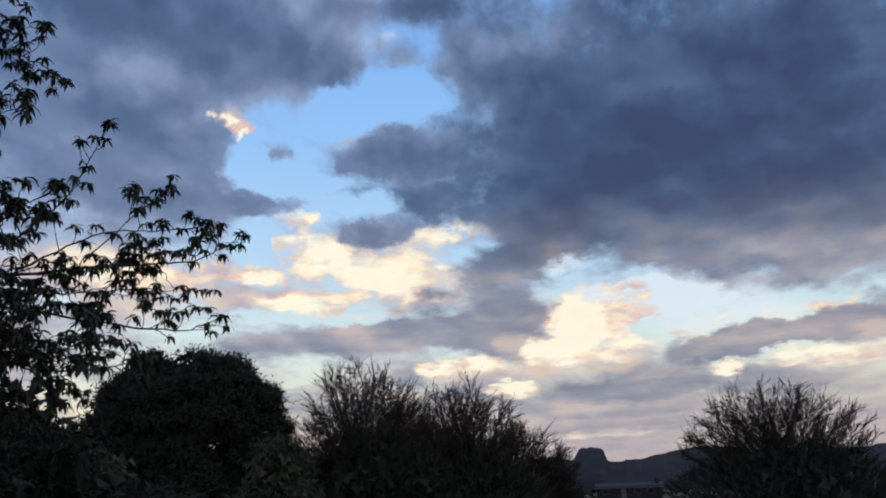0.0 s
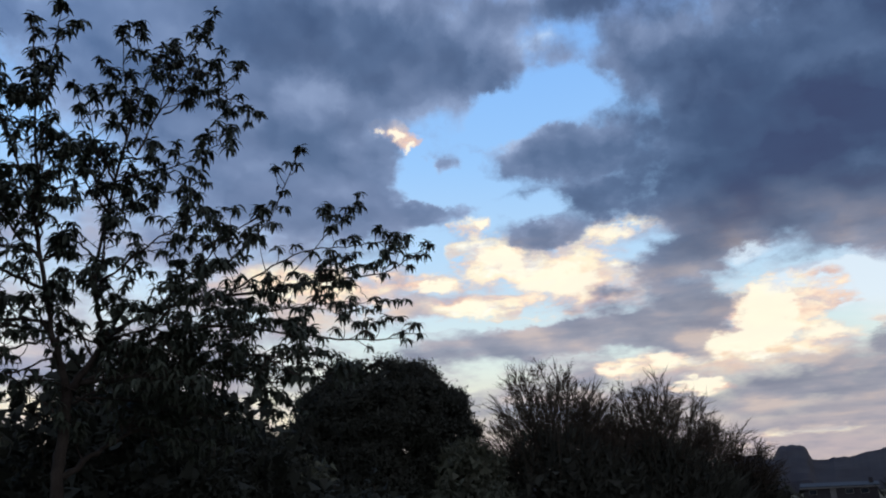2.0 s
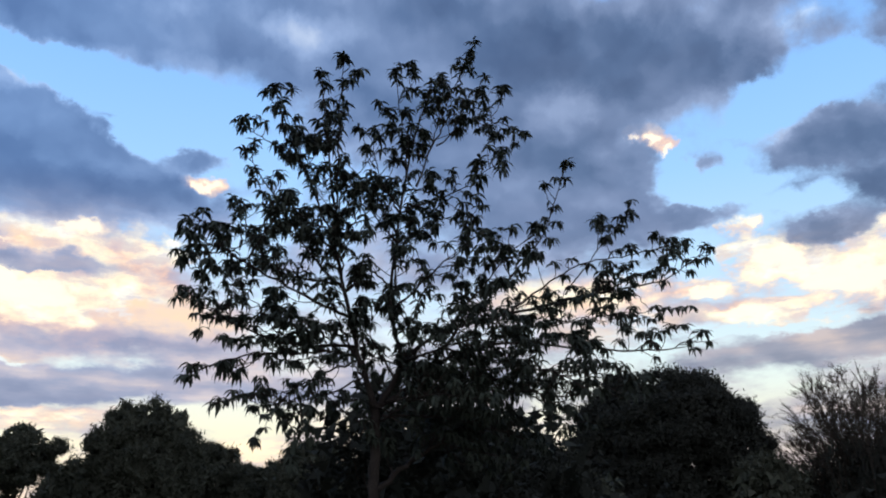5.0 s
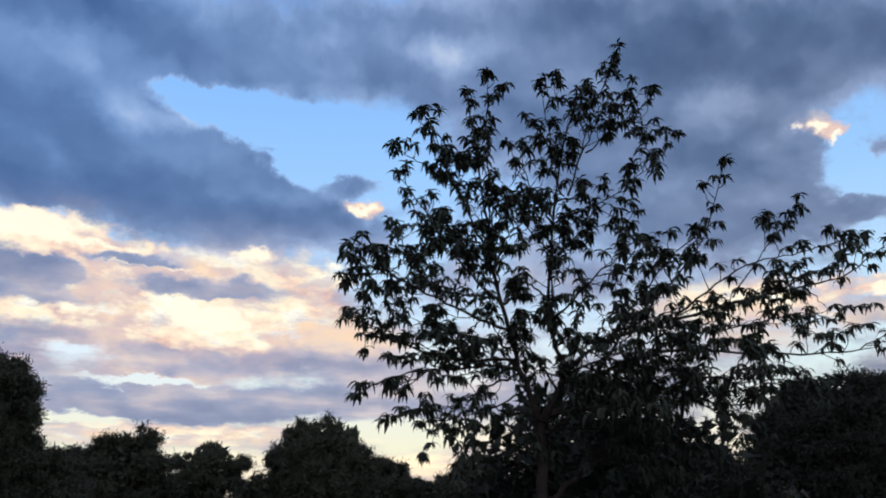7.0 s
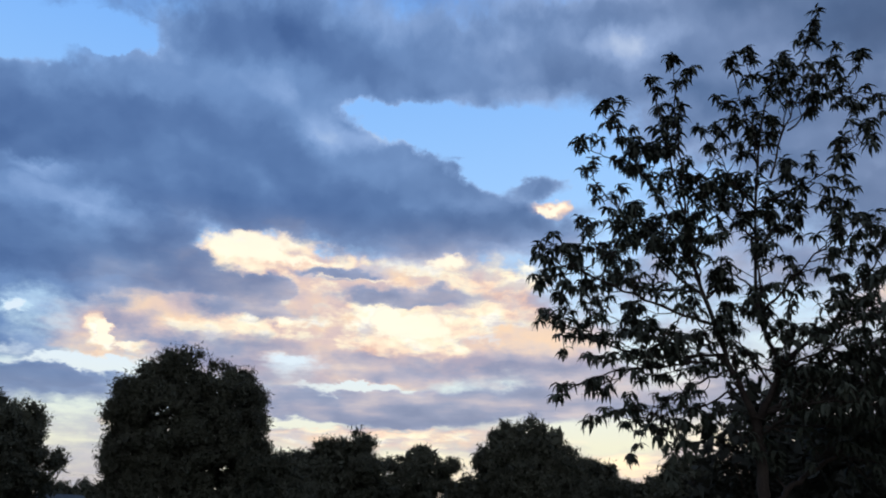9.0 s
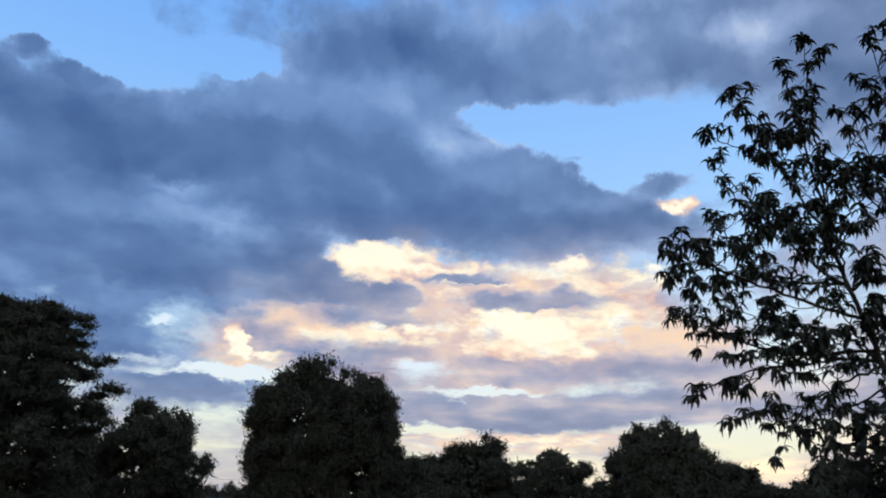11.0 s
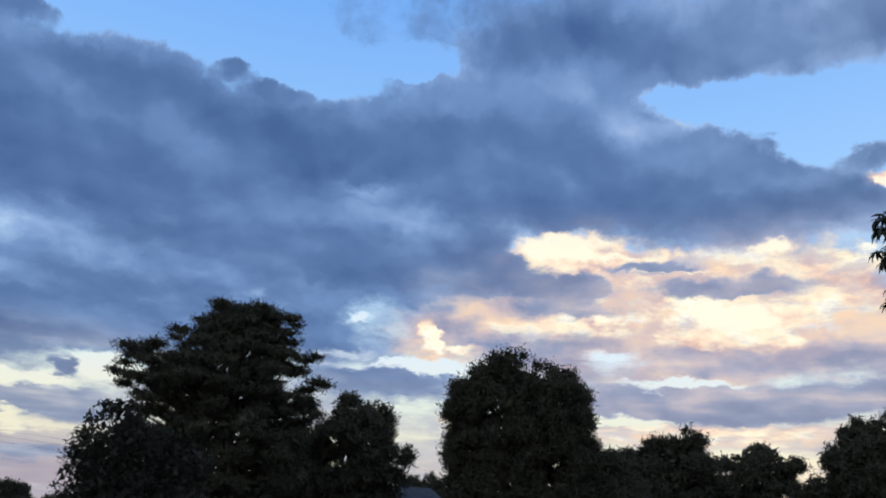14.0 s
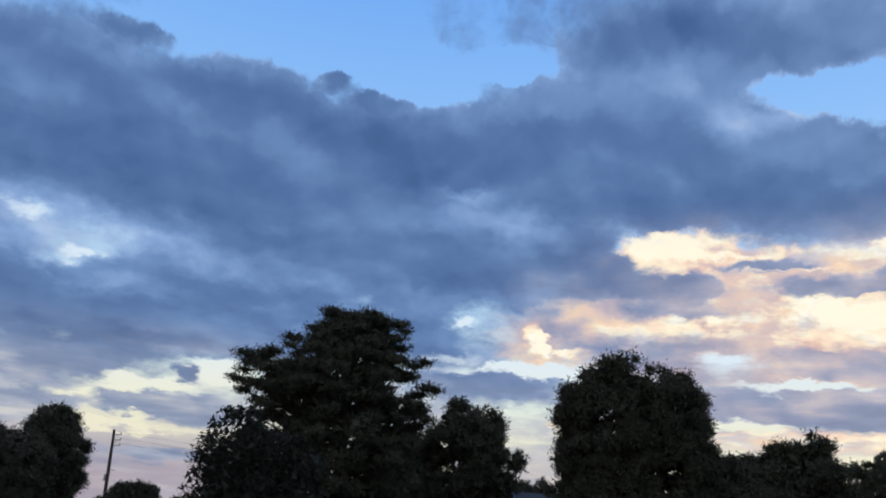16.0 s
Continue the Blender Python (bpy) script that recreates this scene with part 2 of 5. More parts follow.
SHARP_DEEP_A = (
    (-21.4, 21.9, 12.6, 5.7, 0.5),
    (-29.7, 27.3, 6.0, 4.0, 0.35),
    (18.3, 29.5, 6.0, 2.2, 0.7),
    (-0.5, 33.5, 10.9, 1.7, 0.6),
    (-13.3, 20.4, 9.3, 2.3, 0.4),
    (72.0, 21.9, 11.0, 2.1, 0.6),
    (56.0, 21.8, 7.5, 1.4, 0.7),
    (22.4, 32.1, 7.6, 3.0, 0.8),
    (49.8, 35.7, 11.3, 1.7, 0.4),
    (70.9, 34.0, 11.0, 2.7, 0.7),
    (110.4, 21.9, 18.5, 3.3, 0.9),
    (88.7, 24.6, 13.0, 2.8, 0.6),
    (87.2, 17.2, 5.5, 1.9, 0.7),
    (109.9, 10.7, 13.3, 1.1, 0.7),
    (61.5, 21.9, 6.5, 2.6, 0.5),
)
SHARP_DEEP_B = (
    (104.5, 6.6, 4.4, 0.7, 0.4),
)
SHARP_LIFT_A = (
    (22.6, 28.6, 2.8, 2.5, 0.25),
    (-9.3, 30.4, 4.7, 2.6, 0.6),
    (-4.8, 30.4, 3.2, 1.8, 0.7),
    (-16.9, 19.9, 4.1, 1.0, 0.6),
    (-18.2, 26.6, 9.3, 1.1, 0.4),
    (3.8, 24.7, 5.7, 1.2, 0.6),
    (18.8, 25.0, 2.9, 2.2, 0.5),
    (6.8, 31.7, 4.3, 1.8, 0.6),
    (-18.6, 15.5, 8.6, 0.9, 0.4),
    (70.2, 30.2, 7.1, 2.5, 0.5),
    (42.3, 33.6, 4.4, 1.8, 0.8),
    (21.2, 29.3, 2.4, 2.2, 0.2),
    (62.7, 27.8, 3.0, 1.1, 0.6),
    (66.5, 27.4, 3.2, 1.9, 0.3),
    (75.2, 20.8, 2.9, 0.9, 0.6),
)
SHARP_LIFT_B = (
    (107.5, 17.1, 16.7, 2.7, 0.25),
    (116.0, 16.5, 5.4, 2.3, 0.6),
    (83.3, 21.0, 7.5, 1.7, 0.8),
    (103.0, 30.2, 6.3, 1.8, 0.6),
    (117.6, 28.5, 8.2, 1.5, 0.6),
    (67.1, 27.4, 2.3, 2.2, 0.2),
    (86.4, 22.8, 3.1, 0.7, 0.8),
    (100.8, 19.4, 2.4, 0.9, 0.6),
    (80.2, 29.2, 7.8, 2.1, 0.5),
    (110.6, 13.9, 5.2, 1.1, 0.5),
)
SHARP_GAP_A = (
    (-14.5, 12.9, 5.4, 1.8, 0.9),
    (-8.8, 15.3, 2.9, 0.6, 0.5),
    (55.5, 13.8, 2.8, 0.6, 0.6),
    (68.4, 12.2, 2.9, 0.5, 0.3),
    (62.6, 10.2, 3.0, 0.5, 0.9),
    (66.5, 7.9, 4.5, 0.8, 0.7),
    (85.8, 13.8, 1.2, 0.6, 0.3),
    (82.7, 10.5, 4.2, 0.5, 0.6),
    (62.5, 10.4, 2.8, 0.4, 0.8),
    (116.3, 17.6, 2.0, 0.7, 0.45),
    (112.7, 15.4, 1.0, 0.3, 0.4),
    (108.4, 7.6, 5.5, 0.8, 0.6),
    (103.3, 9.2, 2.7, 0.9, 0.9),
    (85.9, 13.9, 1.2, 0.6, 0.5),
    (107.6, 5.7, 5.1, 0.4, 0.6),
)
SHARP_GAP_B = (
    (80.4, 11.0, 5.2, 0.6, 0.8),
)

SUN_AZIMUTH, SUN_ELEVATION = 40.0, 2.5


def srgb(r, g, b):
    """A display colour (0 to 255) as linear light."""
    return tuple((c / 255 / 12.92 if c < 10 else ((c / 255 + 0.055) / 1.055) ** 2.4) for c in (r, g, b)) + (1.0,)


class Nodes:
    """Short calls for a node tree."""

    def __init__(self, tree):
        self.tree = tree
        tree.nodes.clear()

    def add(self, kind, **given):
        node = self.tree.nodes.new(kind)
        for key, value in given.items():
            setattr(node, key, value)
        return node

    def link(self, a, b):
        if hasattr(a, "is_output"):
            self.tree.links.new(a, b)
        else:
            b.default_value = a

    def math(self, op, a, b=0.0, c=0.0, clamp=False):
        node = self.add("ShaderNodeMath", operation=op, use_clamp=clamp)
        for socket, value in zip(node.inputs, (a, b, c)):
            self.link(value, socket)
        return node.outputs[0]

    def vec(self, op, a, b=(0, 0, 0), c=(0, 0, 0), out=0):
        node = self.add("ShaderNodeVectorMath", operation=op)
        for socket, value in zip(node.inputs, (a, b, c)):
            self.link(value, socket)
        return node.outputs[out]

    def mix(self, amount, a, b, blend="MIX"):
        node = self.add("ShaderNodeMix", data_type="RGBA", blend_type=blend)
        self.link(amount, node.inputs[0])
        self.link(a, node.inputs[6])
        self.link(b, node.inputs[7])
        return node.outputs[2]

    def noise(self, where, scale, detail=4.0, rough=0.55, warp=0.0, colour=False):
        node = self.add("ShaderNodeTexNoise")
        self.link(where, node.inputs["Vector"])
        node.inputs["Scale"].default_value, node.inputs["Detail"].default_value = scale, detail
        node.inputs["Roughness"].default_value, node.inputs["Distortion"].default_value = rough, warp
        return node.outputs[1 if colour else 0]

    def step(self, value, low, high):
        node = self.add("ShaderNodeMapRange", interpolation_type="SMOOTHSTEP")
        self.link(value, node.inputs[0])
        node.inputs[1].default_value, node.inputs[2].default_value = low, high
        return node.outputs[0]

    def ramp(self, value, stops):
        node = self.add("ShaderNodeValToRGB")
        self.link(value, node.inputs[0])
        elements = node.color_ramp.elements
        while len(elements) < len(stops):
            elements.new(0.5)
        for element, (place, colour) in zip(elements, stops):
            element.position, element.color = place, colour
        return node.outputs[0]


def make_world():
    world = bpy.data.worlds.new("evening_sky")
    scene.world = world
    world.use_nodes = True
    n = Nodes(world.node_tree)
    way = n.add("ShaderNodeTexCoord").outputs["Generated"]
    parts = n.add("ShaderNodeSeparateXYZ")
    n.link(way, parts.inputs[0])
    azimuth = n.math("MULTIPLY", n.math("ARCTAN2", n.math("MULTIPLY", parts.outputs[0], -1.0), parts.outputs[1]), 57.2958)
    elevation = n.math("MULTIPLY", n.math("ARCSINE", parts.outputs[2]), 57.2958)
    join = n.add("ShaderNodeCombineXYZ")
    n.link(azimuth, join.inputs[0])
    n.link(elevation, join.inputs[1])
    flat = join.outputs[0]
    # clouds look lower and longer towards the horizon
    tall = n.math("MULTIPLY", n.math("LOGARITHM", n.math("ADD", n.math("MAXIMUM", elevation, -4.0), 7.0), 2.71828), 24.0)
    join2 = n.add("ShaderNodeCombineXYZ")
    n.link(n.math("MULTIPLY", azimuth, 0.62), join2.inputs[0])
    n.link(tall, join2.inputs[1])
    cloudy = join2.outputs[0]
    swirl = n.vec("SUBTRACT", n.noise(cloudy, 0.16, 2.0, 0.5, 0.0, True), (0.5, 0.5, 0.5))
    curl = n.vec("SUBTRACT", n.noise(cloudy, 0.75, 4.0, 0.6, 0.0, True), (0.5, 0.5, 0.5))
    place = n.vec("MULTIPLY_ADD", swirl, (6.0, 2.6, 0.0), flat)
    place = n.vec("MULTIPLY_ADD", curl, (3.6, 1.7, 0.0), place)
    firm = n.vec("MULTIPLY_ADD", curl, (3.4, 2.2, 0.0), flat)

    def billows(where, scale):
        """Heaped puffs: fractal noise and rounded cells together."""
        cells = n.add("ShaderNodeTexVoronoi", feature="F1")
        n.link(n.vec("MULTIPLY_ADD", curl, (2.2, 2.2, 0.0), where), cells.inputs["Vector"])
        cells.inputs["Scale"].default_value, cells.inputs["Detail"].default_value, cells.inputs["Roughness"].default_value = scale * 1.5, 3.0, 0.55
        cells.normalize = True
        return n.math("MULTIPLY_ADD", n.noise(where, scale, 8.0, 0.56), 0.75, n.math("MULTIPLY_ADD", cells.outputs["Distance"], -0.55, 0.31))

    def field(*groups, where=place):
        total = None
        for group in groups:
            for a, e, w, h, weight in group:
                local = n.vec("MULTIPLY_ADD", where, (1 / w, 1 / h, 0.0), (-a / w, -e / h, 0.0))
                ball = n.math("MAXIMUM", n.math("SUBTRACT", 1.0, n.vec("LENGTH", local, out=1)), 0.0)
                total = n.math("MULTIPLY_ADD", ball, weight, 0.0 if total is None else total)
        return total

    puffs = billows(cloudy, 0.24)
    soft = n.vec("MULTIPLY_ADD", curl, (1.2, 1.2, 0.0), cloudy)
    relief = n.math("SUBTRACT", n.noise(soft, 0.2, 3.0, 0.42), n.noise(n.vec("ADD", soft, (0.3, -1.0, 0.0)), 0.2, 3.0, 0.42))
    small_relief = n.math("SUBTRACT", n.noise(soft, 0.6, 2.0, 0.45), n.noise(n.vec("ADD", soft, (0.1, -0.4, 0.0)), 0.6, 2.0, 0.45))
    streaks = n.noise(n.vec("MULTIPLY", cloudy, (0.45, 1.5, 1.0)), 0.3, 6.0, 0.62)
    fine = n.math("MULTIPLY_ADD", n.noise(cloudy, 0.85, 4.0, 0.55), 2.0, -1.0)
    broad = n.noise(cloudy, 0.07, 3.0, 0.5)
    ragged = n.math("MULTIPLY_ADD", puffs, 2.0, -1.0)

    # clear air
    nishita = n.add("ShaderNodeTexSky", sky_type="NISHITA", sun_disc=False)
    nishita.sun_elevation, nishita.sun_rotation = radians(SUN_ELEVATION), radians(-SUN_AZIMUTH)
    height = n.math("DIVIDE", elevation, 90.0, clamp=True)
    air = n.ramp(height, ((0.0, srgb(206, 188, 182)), (0.06, srgb(226, 224, 202)), (0.11, srgb(208, 226, 226)), (0.17, srgb(180, 212, 238)),
                          (0.26, srgb(146, 193, 243)), (0.42, srgb(108, 165, 238)), (1.0, srgb(50, 80, 140))))
    hazy = n.mix(n.math("MULTIPLY", n.step(elevation, 9.0, 3.0), n.step(azimuth, 34.0, 8.0)), air, srgb(186, 176, 178))
    hazy = n.mix(n.math("MULTIPLY", n.step(elevation, 7.0, 2.5), n.step(azimuth, 90.0, 106.0)), hazy, srgb(160, 154, 170))
    air = n.mix(1.0, hazy, n.mix(1.0, nishita.outputs[0], (0.015, 0.015, 0.015, 1.0), "MULTIPLY"), "ADD") if NISHITA_SHARE else hazy

    # the broad veil that fills the rest of the sky
    clear = field(CLEAR)
    dark_sum = field(DARK_RIGHT, DARK_UPPER, DARK_MID, DARK_LEFT, DARK_LOW)
    bright_sum = field(BRIGHT, BRIGHT_MID, BRIGHT_NEAR)
    pale_sum = field(PALE)
    peach_sum = field(PEACH)
    lift_sum = field(LIFT)
    firm_clear = field(SHARP_CLEAR_A, SHARP_CLEAR_B, where=firm)
    firm_dark = field(SHARP_DARK_A, SHARP_DARK_B, SHARP_DARK_C, where=firm)
    firm_bright = field(SHARP_BRIGHT_A, SHARP_BRIGHT_B, where=firm)
    firm_deep = field(SHARP_DEEP_A, SHARP_DEEP_B, where=firm)
    firm_lift = field(SHARP_LIFT_A, SHARP_LIFT_B, where=firm)
    firm_gap = field(SHARP_GAP_A, SHARP_GAP_B, where=firm)
    clear = n.math("MULTIPLY_ADD", firm_clear, 0.6, clear)
    pale_sum = n.math("MULTIPLY_ADD", firm_gap, 0.9, pale_sum)

    leftward = n.step(azimuth, 18.0, 74.0)
    middle = n.step(n.math("ABSOLUTE", n.math("SUBTRACT", azimuth, 50.0)), 34.0, 6.0)
    low_band = n.math("ADD", n.math("MULTIPLY", n.step(elevation, 21.0, 9.0), n.math("SUBTRACT", 1.0, leftward)), n.math("MULTIPLY", n.step(elevation, 13.0, 6.0), leftward))
    sunset_side = n.step(n.math("ABSOLUTE", n.math("SUBTRACT", azimuth, 56.0)), 31.0, 11.0)
    near_horizon = n.math("MAXIMUM", low_band, n.math("MULTIPLY", n.math("MULTIPLY", sunset_side, 0.85), n.step(elevation, 23.0, 15.0)))
    veil = n.step(n.math("ADD", n.math("MULTIPLY_ADD", broad, 1.1, -0.3), n.math("MULTIPLY_ADD", clear, -1.4, n.math("MULTIPLY_ADD", ragged, 0.9, n.math("MULTIPLY_ADD", streaks, 1.4, -0.7)))), 0.0, 0.7)
    veil_right = n.ramp(height, ((0.0, srgb(190, 172, 176)), (0.07, srgb(176, 168, 178)), (0.13, srgb(190, 182, 194)), (0.22, srgb(144, 158, 190)), (0.4, srgb(108, 132, 178)), (1.0, srgb(90, 104, 140))))
    veil_left = n.ramp(height, ((0.0, srgb(200, 182, 180)), (0.05, srgb(186, 182, 190)), (0.13, srgb(142, 160, 192)), (0.22, srgb(108, 140, 188)), (0.4, srgb(90, 130, 190)), (1.0, srgb(90, 104, 140))))
    veil_colour = n.mix(leftward, veil_right, veil_left)
    colour = n.mix(n.math("MULTIPLY", veil, 0.85), air, veil_colour)

    peach = n.step(n.math("MULTIPLY_ADD", peach_sum, 1.0, n.math("MULTIPLY_ADD", ragged, 0.9, n.math("MULTIPLY_ADD", streaks, 0.8, -0.4))), 0.0, 0.75)
    colour = n.mix(n.math("MULTIPLY", peach, n.step(peach_sum, 0.03, 0.3)), colour, n.ramp(n.math("MULTIPLY_ADD", relief, 2.5, puffs), ((0.25, srgb(180, 168, 182)), (0.5, srgb(216, 194, 190)), (0.75, srgb(243, 212, 182)))))
    pale = n.step(n.math("MULTIPLY_ADD", pale_sum, 1.2, n.math("MULTIPLY_ADD", ragged, 0.4, n.math("MULTIPLY_ADD", streaks, 1.2, -0.6))), 0.15, 0.65)
    colour = n.mix(n.math("MULTIPLY", pale, n.step(pale_sum, 0.03, 0.2)), colour, n.ramp(height, ((0.0, srgb(222, 208, 192)), (0.07, srgb(236, 234, 208)), (0.13, srgb(218, 232, 242)), (0.25, srgb(200, 220, 242)), (0.4, srgb(170, 200, 240)))))

    glow = n.math("MULTIPLY_ADD", bright_sum, 0.85, n.math("ADD", n.math("MULTIPLY_ADD", ragged, 0.9, n.math("MULTIPLY", fine, 1.15)), n.math("MULTIPLY_ADD", streaks, 2.2, -1.12)))
    lit = n.math("MULTIPLY", n.step(glow, 0.0, 0.58), n.step(bright_sum, 0.03, 0.2))
    warm = n.ramp(n.math("MULTIPLY_ADD", relief, 2.4, n.math("MULTIPLY_ADD", bright_sum, 0.35, n.math("MULTIPLY_ADD", ragged, 0.5, n.math("MULTIPLY_ADD", fine, 0.6, 0.4)))), ((0.05, srgb(188, 170, 180)), (0.3, srgb(230, 194, 176)), (0.5, srgb(249, 222, 197)), (0.72, srgb(255, 243, 213)), (0.92, srgb(255, 252, 236))))
    colour = n.mix(n.math("MULTIPLY", lit, 0.94), colour, warm)
    flecks = n.step(n.noise(n.vec("MULTIPLY", soft, (0.7, 1.25, 1.0)), 0.5, 6.0, 0.62), 0.46, 0.62)
    colour = n.mix(n.math("MULTIPLY", n.math("MULTIPLY", flecks, lit), 0.6), colour, srgb(180, 172, 190))

    mass = n.math("SUBTRACT", n.math("MULTIPLY_ADD", dark_sum, 1.5, n.math("MULTIPLY", ragged, 1.0)), n.math("MULTIPLY_ADD", clear, 1.0, n.math("MULTIPLY_ADD", pale_sum, 0.6, n.math("MULTIPLY", bright_sum, 0.38))))
    mass = n.math("SUBTRACT", n.math("MULTIPLY_ADD", firm_dark, 1.3, mass), n.math("MULTIPLY_ADD", firm_clear, 1.0, n.math("MULTIPLY_ADD", firm_gap, 1.0, n.math("MULTIPLY", firm_bright, 0.8))))
    mass = n.math("ADD", mass, n.math("MULTIPLY_ADD", n.noise(cloudy, 0.5, 7.0, 0.62), 1.0, -0.5))
    cover = n.step(n.math("MULTIPLY_ADD", fine, 0.25, mass), -0.2, 0.75)
    depth = n.math("ADD", n.math("MULTIPLY", n.math("MINIMUM", mass, 1.3), 0.3), n.math("MULTIPLY_ADD", relief, -1.45, n.math("MULTIPLY_ADD", ragged, 0.06, n.math("MULTIPLY_ADD", small_relief, -0.2, n.math("MULTIPLY", lift_sum, -0.4)))))
    rightward = n.step(azimuth, 8.0, -12.0)
    depth = n.math("ADD", depth, n.math("MULTIPLY_ADD", firm_deep, 0.38, n.math("MULTIPLY", firm_lift, -0.5)))
    depth = n.math("MULTIPLY_ADD", broad, -0.5, n.math("ADD", depth, n.math("MULTIPLY_ADD", rightward, 0.44, n.math("MULTIPLY_ADD", leftward, 0.12, n.math("MULTIPLY_ADD", middle, -0.17, 0.1)))))
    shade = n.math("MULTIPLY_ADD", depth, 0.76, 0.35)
    grey_right = n.ramp(shade, ((0.0, srgb(178, 190, 214)), (0.2, srgb(142, 160, 194)), (0.4, srgb(112, 130, 164)), (0.6, srgb(84, 104, 138)), (0.85, srgb(62, 80, 113)), (1.0, srgb(54, 66, 100))))
    grey_left = n.ramp(shade, ((0.0, srgb(168, 192, 226)), (0.2, srgb(134, 164, 210)), (0.4, srgb(106, 138, 186)), (0.6, srgb(86, 116, 164)), (0.85, srgb(68, 97, 146)), (1.0, srgb(60, 86, 132))))
    grey = n.mix(leftward, grey_right, grey_left)
    mottle = n.math("ADD", n.math("MULTIPLY_ADD", relief, 2.2, streaks), n.math("MULTIPLY_ADD", puffs, 0.8, -0.4))
    low_right = n.ramp(mottle, ((0.25, srgb(136, 140, 156)), (0.45, srgb(158, 158, 170)), (0.62, srgb(182, 174, 178)), (0.8, srgb(214, 196, 186))))
    low_left = n.ramp(mottle, ((0.25, srgb(124, 136, 164)), (0.5, srgb(148, 158, 180)), (0.68, srgb(178, 182, 194)), (0.85, srgb(214, 210, 204))))
    low_middle = n.ramp(mottle, ((0.25, srgb(146, 150, 172)), (0.45, srgb(166, 166, 184)), (0.62, srgb(196, 184, 190)), (0.8, srgb(234, 212, 198))))
    low_grey = n.mix(n.math("MULTIPLY", sunset_side, 0.85), n.mix(leftward, low_right, low_left), low_middle)
    grey = n.mix(n.math("MULTIPLY", near_horizon, 0.8), grey, low_grey)
    colour = n.mix(n.math("MULTIPLY", cover, 0.96), colour, grey)

    # sunlit edges and heads in front of the grey
    spark = n.step(n.math("MULTIPLY_ADD", firm_bright, 1.7, n.math("MULTIPLY_ADD", ragged, 0.7, n.math("MULTIPLY", fine, 0.7))), 0.2, 1.0)
    colour = n.mix(n.math("MULTIPLY", n.math("MULTIPLY", spark, n.step(firm_bright, 0.03, 0.3)), 0.9), colour, n.ramp(spark, ((0.15, srgb(240, 214, 198)), (0.45, srgb(253, 232, 206)), (0.8, srgb(255, 247, 224)))))

    # the half of the sky away from the sunset is an even grey-blue deck
    toward = n.step(n.math("ABSOLUTE", n.math("SUBTRACT", azimuth, 42.0)), 80.0, 112.0)
    colour = n.mix(n.math("MULTIPLY", toward, 0.85), colour, srgb(182, 184, 196))
    overhead = n.step(elevation, 40.0, 62.0)
    colour = n.mix(n.math("MULTIPLY", overhead, 0.85), colour, srgb(134, 145, 174))
    back = n.add("ShaderNodeBackground")
    n.link(colour, back.inputs[0])
    back.inputs[1].default_value = 1.0
    out = n.add("ShaderNodeOutputWorld")
    n.link(back.outputs[0], out.inputs[0])


NISHITA_SHARE = True
make_world()


def around(azimuth, distance, z=0.0):
    """A place by its bearing (degrees to the left of +y) and distance from the walk's start."""
    a = radians(azimuth)
    return Vector((-math.sin(a) * distance, math.cos(a) * distance, z))


sun_data = bpy.data.lights.new("sun", "SUN")
sun_data.energy, sun_data.angle, sun_data.color = 0.06, radians(12), (1.0, 0.72, 0.5)
sun = new("sun", sun_data)
sun.matrix_world = look(around(SUN_AZIMUTH, 100, 100 * math.tan(radians(SUN_ELEVATION))), (0, 0, 0))


# ---- materials ----
def surface(name, stops, scale, rough, bump=0.0, bump_scale=30.0, spread=0.0, metal=0.0, spec=0.3, stain=None):
    """A rough surface: colours by two scales of noise, fine relief, and a spread of value from piece to piece."""
    mat = bpy.data.materials.new(name)
    mat.use_nodes = True
    n = Nodes(mat.node_tree)
    where = n.add("ShaderNodeTexCoord").outputs["Object"]
    value = n.math("MULTIPLY_ADD", n.noise(where, scale, 5.0, 0.6), 0.75, n.math("MULTIPLY", n.noise(where, scale * 7.3, 3.0, 0.6), 0.25))
    colour = n.ramp(value, stops)
    if spread:
        chance = n.add("ShaderNodeNewGeometry").outputs["Random Per Island"]
        own = n.add("ShaderNodeObjectInfo").outputs["Random"]
        shade = n.math("MULTIPLY_ADD", n.math("ADD", chance, own), spread, 1.0 - spread)
        tone = n.add("ShaderNodeHueSaturation")
        n.link(shade, tone.inputs["Value"])
        n.link(n.math("MULTIPLY_ADD", chance, 0.05, 0.475), tone.inputs["Hue"])
        n.link(colour, tone.inputs["Color"])
        colour = tone.outputs[0]
    if stain:
        colour = n.mix(n.step(n.noise(where, stain[0], 3.0, 0.5), 0.5, 0.7), colour, stain[1])
    shader = n.add("ShaderNodeBsdfPrincipled")
    n.link(colour, shader.inputs["Base Color"])
    n.link(n.math("MULTIPLY_ADD", value, 0.25, rough - 0.12, clamp=True), shader.inputs["Roughness"])
    shader.inputs["Metallic"].default_value = metal
    shader.inputs["Specular IOR Level"].default_value = spec
    if bump:
        relief = n.add("ShaderNodeBump")
        relief.inputs["Strength"].default_value = bump
        n.link(n.noise(where, bump_scale, 4.0, 0.65), relief.inputs["Height"])
        n.link(relief.outputs[0], shader.inputs["Normal"])
    out = n.add("ShaderNodeOutputMaterial")
    n.link(shader.outputs[0], out.inputs[0])
    return mat


def tone3(a, b, c):
    return ((0.3, (*a, 1)), (0.5, (*b, 1)), (0.7, (*c, 1)))


